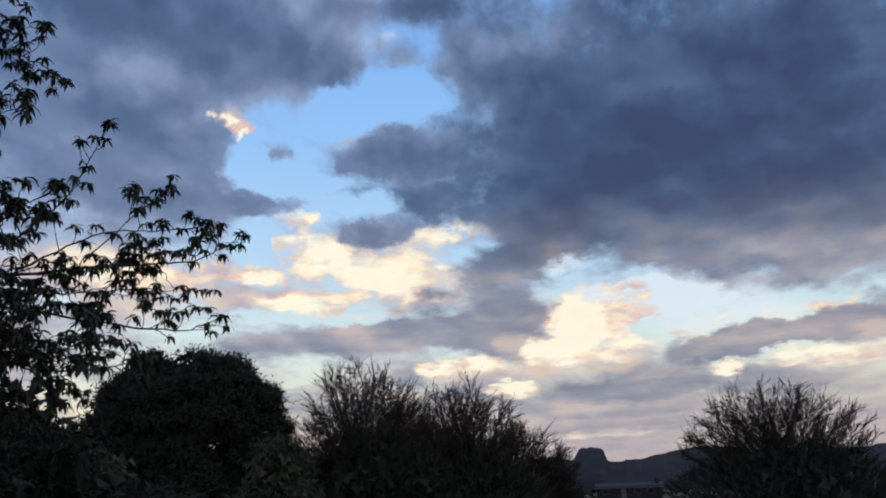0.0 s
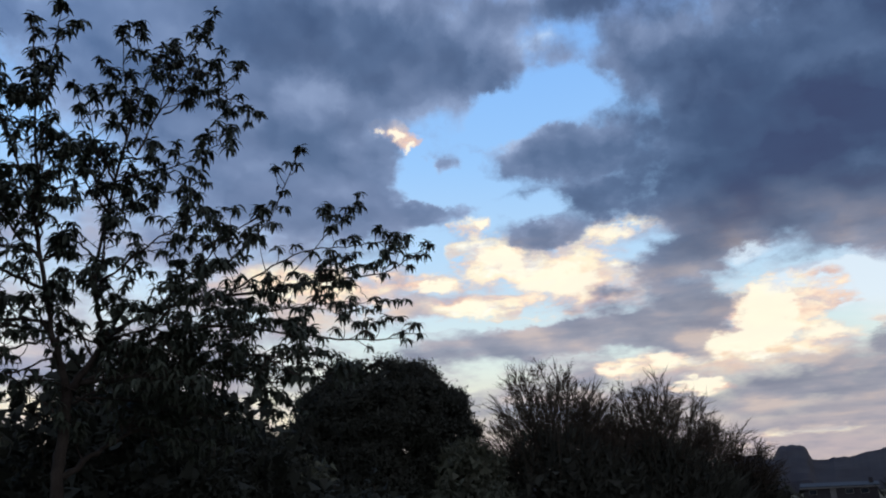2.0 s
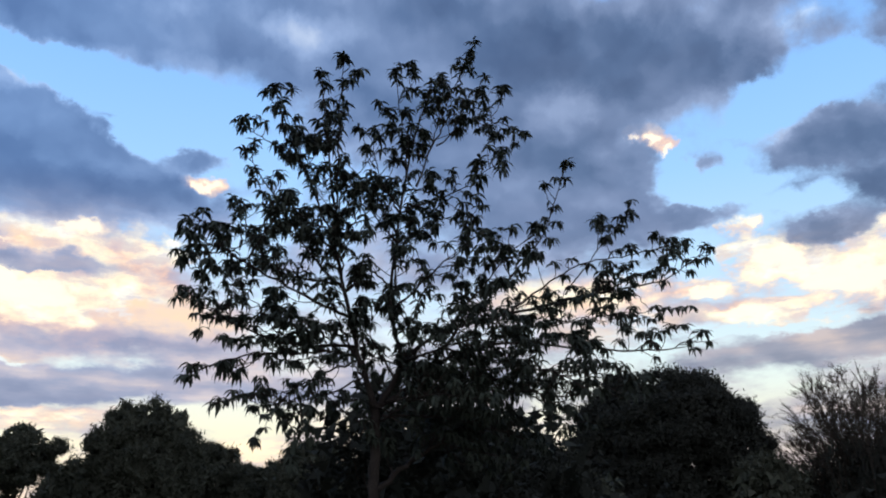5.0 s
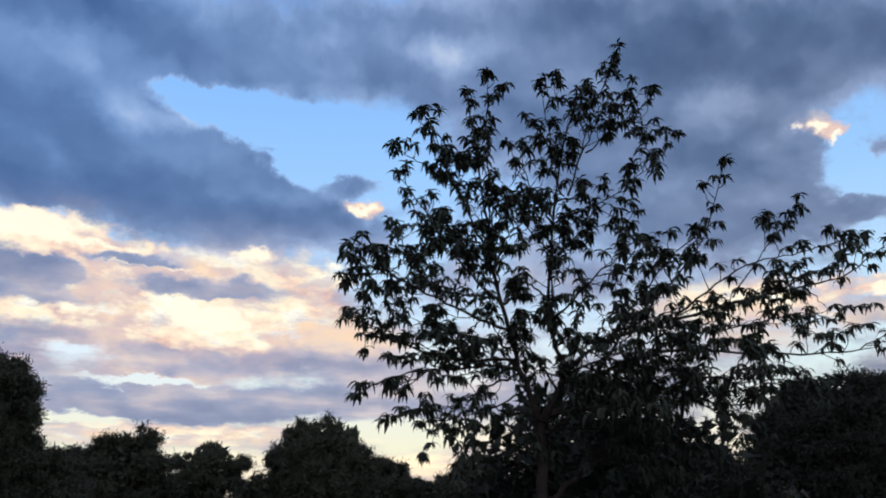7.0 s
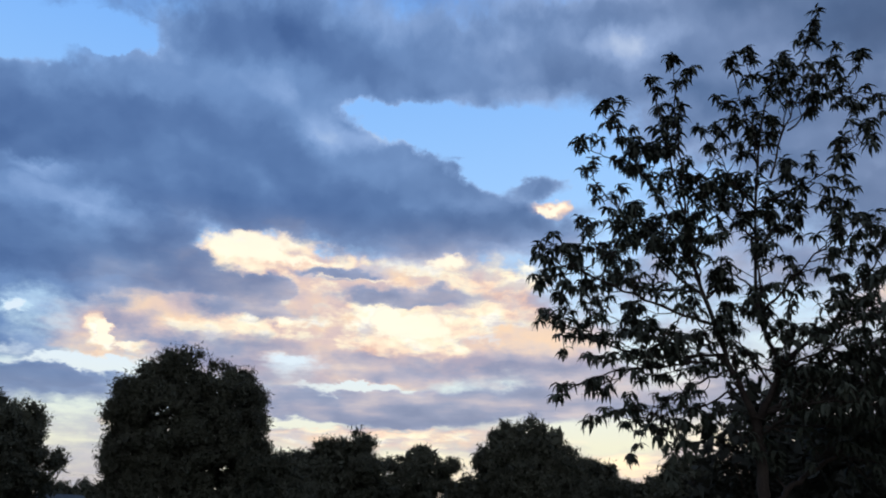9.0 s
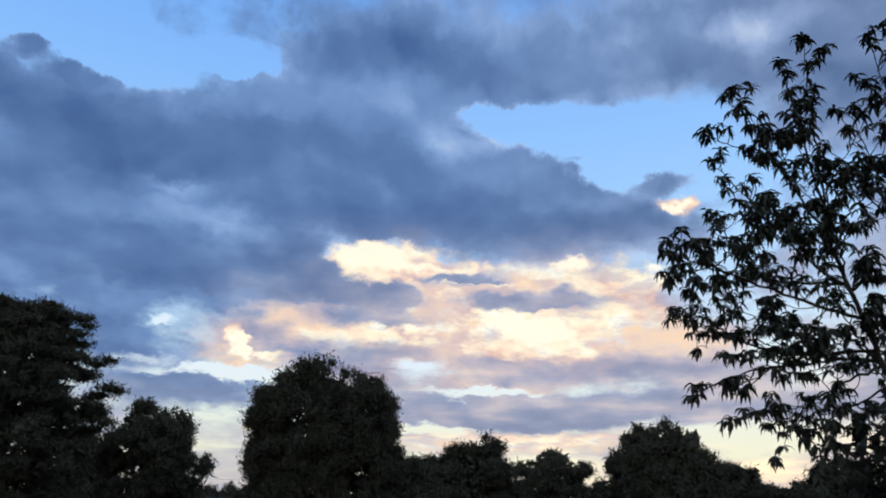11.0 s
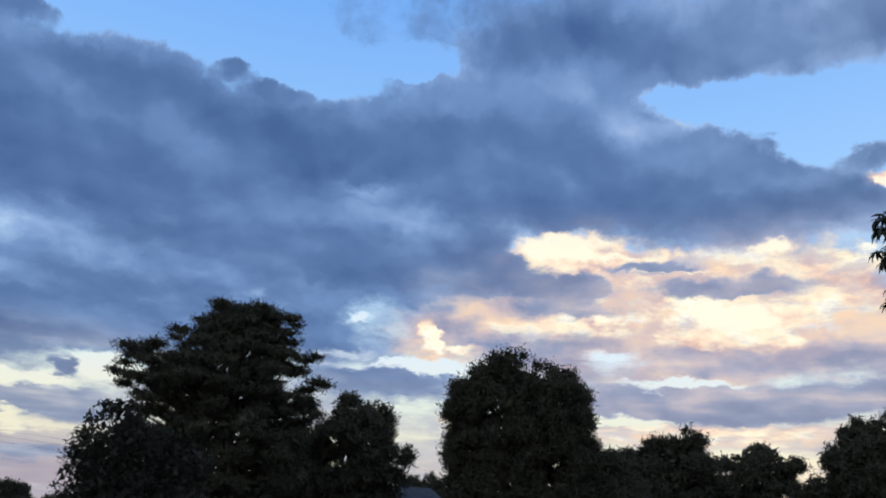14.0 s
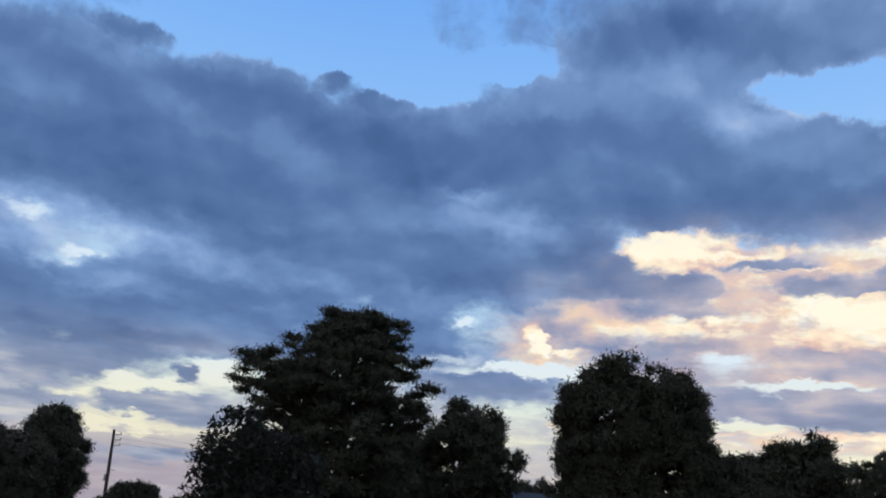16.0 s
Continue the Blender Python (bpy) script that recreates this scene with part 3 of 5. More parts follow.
LEAF = surface("glossy_leaf", tone3((0.043, 0.051, 0.041), (0.054, 0.063, 0.048), (0.069, 0.081, 0.056)), 2.5, 0.65, 0.15, 60, 0.2, spec=0.1)
SHRUB_LEAF = surface("shrub_leaf", tone3((0.038, 0.040, 0.035), (0.043, 0.046, 0.038), (0.050, 0.055, 0.043)), 2.0, 0.8, 0.1, 60, 0.15, spec=0.05)
NEEDLES = surface("pine_needles", tone3((0.059, 0.063, 0.048), (0.073, 0.077, 0.056), (0.092, 0.097, 0.066)), 0.7, 0.75, 0, 1, 0.2, spec=0.08)
ROUND_LEAF = surface("small_dense_leaves", tone3((0.036, 0.038, 0.032), (0.041, 0.043, 0.036), (0.048, 0.050, 0.040)), 0.8, 0.8, 0, 1, 0.15, spec=0.05)
DESERT_LEAF = surface("tiny_desert_leaves", tone3((0.040, 0.040, 0.034), (0.046, 0.047, 0.039), (0.054, 0.055, 0.045)), 0.8, 0.85, 0, 1, 0.15, spec=0.04)
BARK = surface("rough_grey_bark", tone3((0.026, 0.02, 0.017), (0.042, 0.034, 0.029), (0.066, 0.055, 0.046)), 9, 0.9, 0.6, 45, spec=0.1)
TWIG = surface("thin_brown_twigs", tone3((0.042, 0.034, 0.026), (0.062, 0.050, 0.040), (0.079, 0.066, 0.050)), 12, 0.9, 0.2, 60, spec=0.08)
GROUND = surface("dry_grass_and_dirt", tone3((0.05, 0.05, 0.028), (0.09, 0.08, 0.05), (0.16, 0.13, 0.09)), 0.35, 0.95, 0.5, 14, stain=(0.05, (0.06, 0.07, 0.03, 1)))
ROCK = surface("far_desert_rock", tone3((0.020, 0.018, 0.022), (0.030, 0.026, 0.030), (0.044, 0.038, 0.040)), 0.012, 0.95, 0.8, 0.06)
STUCCO = surface("tan_stucco", tone3((0.026, 0.024, 0.026), (0.036, 0.033, 0.035), (0.05, 0.047, 0.048)), 1.2, 0.9, 0.25, 60, spec=0.1)
ROOFING = surface("weathered_blue_grey_roofing", tone3((0.04, 0.05, 0.065), (0.06, 0.075, 0.09), (0.08, 0.1, 0.12)), 2.0, 0.8, 0.1, 30, spec=0.1)
TRIM = surface("weathered_painted_trim", tone3((0.09, 0.088, 0.085), (0.115, 0.11, 0.108), (0.14, 0.137, 0.13)), 3.0, 0.6)
POLE_WOOD = surface("creosoted_wood", tone3((0.035, 0.026, 0.02), (0.06, 0.045, 0.034), (0.1, 0.08, 0.06)), 6, 0.9, 0.4, 50)
METAL = surface("dull_galvanised_steel", tone3((0.25, 0.25, 0.26), (0.34, 0.34, 0.35), (0.42, 0.42, 0.43)), 8, 0.5, metal=0.8)
CERAMIC = surface("brown_glazed_ceramic", tone3((0.09, 0.05, 0.035), (0.12, 0.065, 0.045), (0.15, 0.08, 0.06)), 8, 0.3)
CABLE = surface("black_cable", tone3((0.02, 0.02, 0.02), (0.03, 0.03, 0.03), (0.04, 0.04, 0.04)), 8, 0.6)
RUBBER = surface("black_rubber", tone3((0.015, 0.015, 0.015), (0.022, 0.022, 0.022), (0.03, 0.03, 0.03)), 20, 0.85)


def glazing(name, colour):
    mat = bpy.data.materials.new(name)
    mat.use_nodes = True
    shader = mat.node_tree.nodes["Principled BSDF"]
    shader.inputs["Base Color"].default_value = (*colour, 1)
    shader.inputs["Roughness"].default_value = 0.06
    shader.inputs["Specular IOR Level"].default_value = 0.6
    return mat


def shining(name, colour, strength):
    mat = bpy.data.materials.new(name)
    mat.use_nodes = True
    shader = mat.node_tree.nodes["Principled BSDF"]
    shader.inputs["Emission Color"].default_value = (*colour, 1)
    shader.inputs["Emission Strength"].default_value = strength
    return mat


GLASS = glazing("dark_window_glass", (0.02, 0.024, 0.03))
HEADLIGHT = shining("lit_headlight", (1.0, 0.95, 0.85), 1.5)


# ---- mesh helpers ----
def mesh_of(name, verts, faces, material, smooth=False):
    me = bpy.data.meshes.new(name)
    me.from_pydata([tuple(v) for v in verts], [], faces)
    me.materials.append(material)
    if smooth:
        me.shade_smooth()
    me.update()
    return me


def soup(name, tris, material):
    """One mesh from an array of triangles (n, 3, 3)."""
    tris = np.asarray(tris, dtype=np.float32)
    count = len(tris)
    me = bpy.data.meshes.new(name)
    me.vertices.add(count * 3)
    me.vertices.foreach_set("co", tris.reshape(-1))
    me.loops.add(count * 3)
    me.loops.foreach_set("vertex_index", np.arange(count * 3, dtype=np.int32))
    me.polygons.add(count)
    me.polygons.foreach_set("loop_start", np.arange(0, count * 3, 3, dtype=np.int32))
    me.polygons.foreach_set("loop_total", np.full(count, 3, dtype=np.int32))
    me.materials.append(material)
    me.update(calc_edges=True)
    me.validate()
    return me


def part(name, mesh, parent, label="", kind=""):
    ob = new(name, mesh)
    ob.parent = parent
    return tagged(ob, label, kind=kind)


def thing(name, place, label, category, group="", turn=0.0, kind=""):
    ob = new(name)
    ob.empty_display_size = 0.2
    ob.matrix_world = Matrix.Translation(place) @ pose(0, 0, 0, 0, 0, turn)
    return tagged(ob, label, category, group, kind)


def smooth_path(points, steps=6):
    """A Catmull-Rom line through a few control points."""
    p = [np.array(q, dtype=float) for q in points]
    p = [2 * p[0] - p[1], *p, 2 * p[-1] - p[-2]]
    line = []
    for i in range(1, len(p) - 2):
        a, b, c, d = p[i - 1 : i + 3]
        for k in range(steps):
            t = k / steps
            line.append(0.5 * (2 * b + (c - a) * t + (2 * a - 5 * b + 4 * c - d) * t * t + (3 * b - a - 3 * c + d) * t ** 3))
    line.append(p[-2])
    return np.array(line)


def tube(line, r0, r1, sides=7, taper=1.0, rng=None, close=True):
    """Vertices and faces of a tapered, slightly uneven tube."""
    line = np.asarray(line, dtype=float)
    n = len(line)
    verts, faces = [], []
    tangent = np.gradient(line, axis=0)
    tangent /= np.linalg.norm(tangent, axis=1)[:, None] + 1e-9
    ref = np.array([0.3, 0.9, 0.1])
    for i in range(n):
        a = np.cross(tangent[i], ref)
        a /= np.linalg.norm(a) + 1e-9
        b = np.cross(tangent[i], a)
        r = r0 + (r1 - r0) * (i / (n - 1)) ** taper
        for k in range(sides):
            w = 2 * math.pi * k / sides
            wob = 1.0 if rng is None else 1.0 + rng.uniform(-0.12, 0.12)
            verts.append(line[i] + r * wob * (math.cos(w) * a + math.sin(w) * b))
    for i in range(n - 1):
        for k in range(sides):
            k2 = (k + 1) % sides
            faces.append((i * sides + k, i * sides + k2, (i + 1) * sides + k2, (i + 1) * sides + k))
    if close:
        faces.append(tuple(range(sides - 1, -1, -1)))
        faces.append(tuple((n - 1) * sides + k for k in range(sides)))
    return verts, faces


def joined(pieces):
    verts, faces = [], []
    for v, f in pieces:
        base = len(verts)
        verts.extend(v)
        faces.extend(tuple(i + base for i in g) for g in f)
    return verts, faces


def unit_vectors(rng, n):
    v = rng.normal(size=(n, 3))
    return v / np.linalg.norm(v, axis=1)[:, None]


def sprays(rng, centres, outward, length, width, blades, spread=1.0):
    """Fans of thin blades: each centre sends `blades` narrow triangles outward."""
    n = len(centres)
    c = np.repeat(centres, blades, axis=0)
    d = np.repeat(outward, blades, axis=0) + spread * rng.normal(size=(n * blades, 3)) * 0.6
    d /= np.linalg.norm(d, axis=1)[:, None] + 1e-9
    side = np.cross(d, unit_vectors(rng, n * blades))
    side /= np.linalg.norm(side, axis=1)[:, None] + 1e-9
    ln = length * rng.uniform(0.6, 1.3, size=(n * blades, 1))
    w = width * rng.uniform(0.7, 1.3, size=(n * blades, 1))
    start = c - d * ln * 0.25
    return np.stack((start + side * w * 0.5, start - side * w * 0.5, c + d * ln * 0.75), axis=1)


def lobe(rng, centre, radii, count, length, width, blades, solid=0.6):
    """One clump of foliage: coarse crossed leaf masses inside, loose tufts of short blades all over it."""
    centre, radii = np.array(centre, dtype=float), np.array(radii, dtype=float)
    d = unit_vectors(rng, count)
    r = rng.uniform(0.5, 1.0, size=(count, 1)) ** 0.7
    wob = 1.0 + 0.14 * np.sin(d[:, :1] * 5.1 + centre[0] * 3) * np.cos(d[:, 1:2] * 4.3 + centre[1] * 2) + 0.1 * np.sin(d[:, 2:] * 9 + centre[2] * 5)
    p = np.repeat(centre + d * r * wob * radii, blades, axis=0)
    p = p + rng.normal(size=p.shape) * 0.09
    pieces = [sprays(rng, p, np.repeat(d * 0.5 + np.array([0, 0, 0.35]), blades, axis=0), length, width, 1, 1.3)]
    if solid:
        inner = 36
        q = centre + unit_vectors(rng, inner) * rng.uniform(0.1, 1.0, size=(inner, 1)) ** 0.5 * radii * solid
        pieces.append(sprays(rng, q, unit_vectors(rng, inner), 0.5 * radii[0], 0.36 * radii[0], 1, 2.0))
    return np.concatenate(pieces)


def branch_set(rng, root_height, lobes, trunk_r):
    """Limbs that run from the trunk's axis to the clumps."""
    made = []
    for centre, radii in lobes:
        c = np.array(centre)
        start = np.array([0.0, 0.0, min(root_height + rng.uniform(-0.1, 0.25) * c[2], c[2] * 0.85)])
        mid = 0.5 * (start + c) + np.array([0, 0, -0.06 * np.linalg.norm(c - start)]) + rng.normal(size=3) * 0.08
        made.append(tube(smooth_path((start, mid, c), 4), trunk_r * rng.uniform(0.3, 0.5), 0.02, 5, rng=rng))
    return made


DOME = ((0.0, 0.72), (0.3, 0.94), (0.6, 1.0), (0.8, 0.95), (0.92, 0.84), (1.0, 0.64))
HEAPED = ((0.0, 0.66), (0.25, 0.86), (0.42, 1.0), (0.6, 0.97), (0.8, 0.97), (0.92, 0.9), (1.0, 0.72))
BROAD = ((0.0, 0.7), (0.3, 0.95), (0.55, 1.0), (0.75, 0.98), (0.9, 0.84), (1.0, 0.62))
UMBRELLA = ((0.0, 0.3), (0.2, 0.75), (0.4, 1.0), (0.65, 0.92), (0.85, 0.62), (1.0, 0.2))


def reach_at(profile, level):
    return float(np.interp(level, [p[0] for p in profile], [p[1] for p in profile]))


def dome_lobes(rng, height, width, low, size, flat=0.8, profile=DOME, lean=(0, 0), gaps=0.1):
    """Clumps in puffs all over the outside of a crown from height `low` to `height`."""
    found = []
    big = size * 1.75
    top = height - big * flat * 0.9
    rows = max(2, round((top - low) / (big * 0.9)))
    seed = rng.uniform(0, 50)
    for i in range(rows + 1):
        level = i / rows
        z = low + (top - low) * level
        reach = 0.5 * width * reach_at(profile, level)
        number = max(1, round(2 * math.pi * reach / (big * 1.35)))
        start = rng.uniform(0, 6)
        for k in range(number):
            if rng.uniform() < gaps:
                continue
            a = start + 2 * math.pi * (k + rng.uniform(-0.3, 0.3)) / number
            r = big * rng.uniform(0.7, 1.15)
            swell = 1 + 0.22 * noise.noise((math.cos(a) * 1.6 + seed, math.sin(a) * 1.6, z * 0.45))
            d = max(0.0, reach * swell - r * rng.uniform(0.75, 0.95))
            middle = np.array([math.cos(a) * d + lean[0] * level, math.sin(a) * d + lean[1] * level, z + rng.uniform(-0.25, 0.25) * big])
            outward = np.array([math.cos(a) * min(1.0, d / r), math.sin(a) * min(1.0, d / r), 0.35])
            for way in unit_vectors(rng, 9):
                way = way + outward * 0.7
                way /= np.linalg.norm(way)
                small = size * rng.uniform(0.5, 0.85)
                spot = middle + way * np.array([1, 1, flat]) * (r - small * 0.6)
                found.append((tuple(spot), (small, small, small * flat)))
    return found


def inner_mass(rng, height, width, low, profile, piece, count, lean=(0, 0), share=0.8):
    """Coarse crossed leaf masses that fill the inside of a crown."""
    level = rng.uniform(0, 0.93, size=count)
    a = rng.uniform(0, 2 * math.pi, size=count)
    reach = 0.5 * width * share * np.interp(level, [p[0] for p in profile], [p[1] for p in profile]) * np.sqrt(rng.uniform(0, 1, size=count))
    p = np.stack((np.cos(a) * reach + lean[0] * level, np.sin(a) * reach + lean[1] * level, low + (height - low) * level), axis=1)
    return sprays(rng, p, unit_vectors(rng, count), piece, piece * 0.8, 1, 2.0)


def crowned_tree(kind, place, label, category, lobes, trunk_h, trunk_r, leaf, sprays_each, length, width, blades=5, seed=1, group="", fork=0.35, solid=0.55, bend=(0, 0), heart=None, limb_share=0.3):
    """A tree with a tapered trunk, limbs out to its clumps, and a crown of fine sprays."""
    rng = np.random.default_rng(seed)
    tree = thing(kind, place, label, category, group)
    line = smooth_path(((0, 0, -0.2), (bend[0] * 0.4, bend[1] * 0.4, trunk_h * 0.5), (bend[0], bend[1], trunk_h)), 6)
    v, f = tube(line, trunk_r, trunk_r * 0.4, 9, 0.8, rng)
    part("trunk", mesh_of("trunk", v, f, BARK), tree)
    chosen = [spot for spot in lobes if rng.uniform() < limb_share]
    for v, f in branch_set(rng, trunk_h * fork, chosen, trunk_r):
        part("limb", mesh_of("limb", v, f, BARK), tree)
    crown = np.concatenate([lobe(rng, c, r, int(sprays_each * (r[0] * r[0] + 0.15)), length, width, blades, solid) for c, r in lobes] + ([heart] if heart is not None else []))
    part("crown", soup("crown", crown, leaf), tree, kind="stuff")
    return tree


# ---- the ground and the far hills ----
def make_ground():
    rings = [0.0] + [1.5 * 1.28 ** i for i in range(33)]
    spokes = 72
    verts, faces = [(0, 0, 0)], []
    for i, r in enumerate(rings[1:]):
        for k in range(spokes):
            a = 2 * math.pi * k / spokes
            x, y = r * math.cos(a), r * math.sin(a)
            z = 0.05 * noise.noise((x * 0.12, y * 0.12, 0)) * min(1, r / 4) if r < 400 else 0.0
            verts.append((x, y, z))
        for k in range(spokes):
            k2 = (k + 1) % spokes
            if i == 0:
                faces.append((0, 1 + k, 1 + k2))
            else:
                a, b = 1 + (i - 1) * spokes, 1 + i * spokes
                faces.append((a + k, b + k, b + k2, a + k2))
    tagged(new("ground", mesh_of("ground", verts, faces, GROUND, True)), "dry grassy park ground with bare dirt patches", "ground", kind="structure")


make_ground()


def make_hills():
    """A far desert ridge with one blunt rock butte; heights follow from a few swells."""
    verts, faces = [], []
    columns, rows = 480, 9
    for i in range(columns + 1):
        az = 20 - 62 * i / columns
        swell = 1.75 + 0.8 * math.exp(-((az + 17) / 4) ** 2) + 0.6 * math.exp(-((az + 6.6) / 1.8) ** 2) + 0.5 * math.exp(-((az + 29) / 5) ** 2)
        swell += 0.1 * noise.noise((az * 0.9, 3, 0)) + 0.07 * noise.noise((az * 3.1, 7, 0))
        butte = 0.25 * (1 + math.tanh((az + 10.45) * 9)) * (1 - math.tanh((az + 8.45) * 4.5)) * max(0.0, 1 - 0.22 * (az + 9.6) ** 2)
        swell += butte * (1.02 + 0.14 * noise.noise((az * 2.2, 1, 0)) + 0.05 * noise.noise((az * 7, 1, 0)))
        for k in range(rows + 1):
            u = k / rows
            dist = 1500 + 500 * u + 40 * noise.noise((az * 0.8, u * 3, 5))
            rise = math.tan(radians(swell)) * 2000 * (u ** 0.75) * (1 + 0.12 * (1 - u) * noise.noise((az * 1.1, u * 4, 2)))
            verts.append(around(az, dist, 1.6 * u + rise - (4 if k == 0 else 0)))
    for i in range(columns):
        for k in range(rows):
            a = i * (rows + 1) + k
            faces.append((a, a + 1, a + rows + 2, a + rows + 1))
    # the back slope
    base = len(verts)
    for i in range(columns + 1):
        az = 20 - 62 * i / columns
        verts.append(around(az, 2600, -4))
    for i in range(columns):
        a = i * (rows + 1) + rows
        faces.append((a, base + i, base + i + 1, a + rows + 1))
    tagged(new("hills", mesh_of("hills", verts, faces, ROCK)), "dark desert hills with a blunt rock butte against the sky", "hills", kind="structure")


make_hills()


# ---- trees round the park ----
def pine(place, height, width, low, label, seed, size=0.7, flat=0.8, profile=DOME, group="pines of the park", lean=(0, 0), gaps=0.1, share=0.68, fill=1.0):
    rng = np.random.default_rng(seed + 100)
    near = place.length < 42
    lobes = dome_lobes(rng, height, width, low, size, flat, profile, lean, gaps)
    piece = 0.3 if near else 0.46
    heart = inner_mass(rng, height, width, low, profile, piece, int(fill * 7.5 * height * width / piece ** 2), lean, share)
    return crowned_tree("pine_tree", place, label, "tree", lobes, height * 0.8, height * 0.024 + 0.03, NEEDLES, 74 if near else 60, 0.17 if near else 0.23, 0.05 if near else 0.07, 6 if near else 4, seed, group, heart=heart, limb_share=0.06)


def round_tree():
    rng = np.random.default_rng(5)
    lobes = dome_lobes(rng, 6.95, 7.2, 0.5, 0.56, 0.85, BROAD, gaps=0.0)
    heart = inner_mass(rng, 6.95, 7.2, 0.5, BROAD, 0.3, 6500, share=0.8)
    return crowned_tree("round_tree", around(17.5, 32), "broad round-crowned evergreen tree with dense dark foliage", "tree", lobes, 5.2, 0.22, ROUND_LEAF, 70, 0.17, 0.055, 6, 6, heart=heart, limb_share=0.05)


round_tree()
pine(around(74.9, 35), 8.75, 6.35, 0.6, "large dense pine with a domed dark-green crown", 11, 0.6, 0.8, HEAPED, lean=(0.1, 0.3), gaps=0.08)
pine(around(69.2, 37), 5.2, 4.2, 0.4, "low bushy pine beside a large domed pine", 12, 0.7)
pine(around(79.4, 39), 2.7, 2.4, 0.4, "low bushy pine beside a large domed pine", 31, 0.6)
pine(around(64.4, 50), 7.8, 5.8, 0.5, "middle-sized bushy pine in the far tree line", 13, 0.75)
pine(around(67.4, 52), 6.6, 5.2, 0.5, "small rounded pine in the far tree line", 14, 0.75)
pine(around(59.0, 60), 8.4, 5.6, 4.7, "umbrella-shaped pine with a bare forked trunk", 15, 0.75, 0.6, UMBRELLA, gaps=0.2, share=0.7, fill=0.35)
pine(around(51.9, 45), 7.9, 5.6, 0.5, "dense domed pine with a smooth outline", 16, 0.62, 0.85, gaps=0.04, share=0.82)
pine(around(55.6, 48), 5.2, 4.8, 0.3, "low bushy pine at the foot of taller pines", 17, 0.7)
pine(around(47.6, 55), 7.0, 5.4, 0.4, "low bushy pine in the far tree line", 18, 0.75)
pine(around(44.4, 58), 6.0, 5.6, 0.4, "low bushy pine in the far tree line", 19, 0.75)
pine(around(41.0, 52), 6.5, 5.6, 0.4, "low rounded pine in the far tree line", 20, 0.7)
pine(around(37.6, 54), 5.6, 5.6, 0.4, "low rounded pine in the far tree line", 32, 0.7)
pine(around(61.8, 62), 6.2, 5.0, 0.4, "small pine in the far tree line", 21, 0.75)
pine(around(57.4, 64), 4.0, 4.4, 0.4, "small pine in the far tree line", 33, 0.75)
pine(around(85.6, 45), 8.0, 5.4, 0.8, "slim pine with a loose open crown", 22, 0.7, 0.7, gaps=0.3, share=0.65, fill=0.6)
pine(around(82.9, 62), 4.0, 3.6, 0.4, "low bushy pine in the far tree line", 34, 0.7)
pine(around(89.5, 48), 6.6, 4.4, 0.4, "low bushy pine behind a tall pine", 35, 0.7)
pine(around(112.3, 70), 8.2, 6.0, 0.6, "broad pine beside a leaning utility pole", 23, 0.85)
pine(around(115.0, 66), 6.4, 7.6, 0.4, "low broad pine beside a taller pine", 24, 0.85)
pine(around(106.8, 84), 4.0, 7.0, 0.3, "distant low bushy tree near a utility pole", 25, 0.8)
pine(around(103.4, 90), 3.0, 6.4, 0.3, "distant low bushy tree near a utility pole", 26, 0.8)
pine(around(80.9, 70), 6.0, 5.8, 0.4, "distant bushy pine behind a small house", 27, 0.8)
pine(around(77.6, 72), 6.4, 5.8, 0.4, "distant bushy pine behind a small house", 36, 0.8)
pine(around(26.5, 30), 4.1, 5.4, 0.3, "low spreading tree with dense dark foliage", 28, 0.85)
pine(around(31.0, 33), 5.2, 5.6, 0.3, "low spreading tree with dense dark foliage", 29, 0.85)
pine(around(23.2, 28), 3.3, 4.2, 0.3, "low dark bushy tree under taller trees", 30, 0.75)


pine(around(11.6, 29), 3.5, 3.4, 0.3, "low dark bushy tree between taller trees", 37, 0.7)


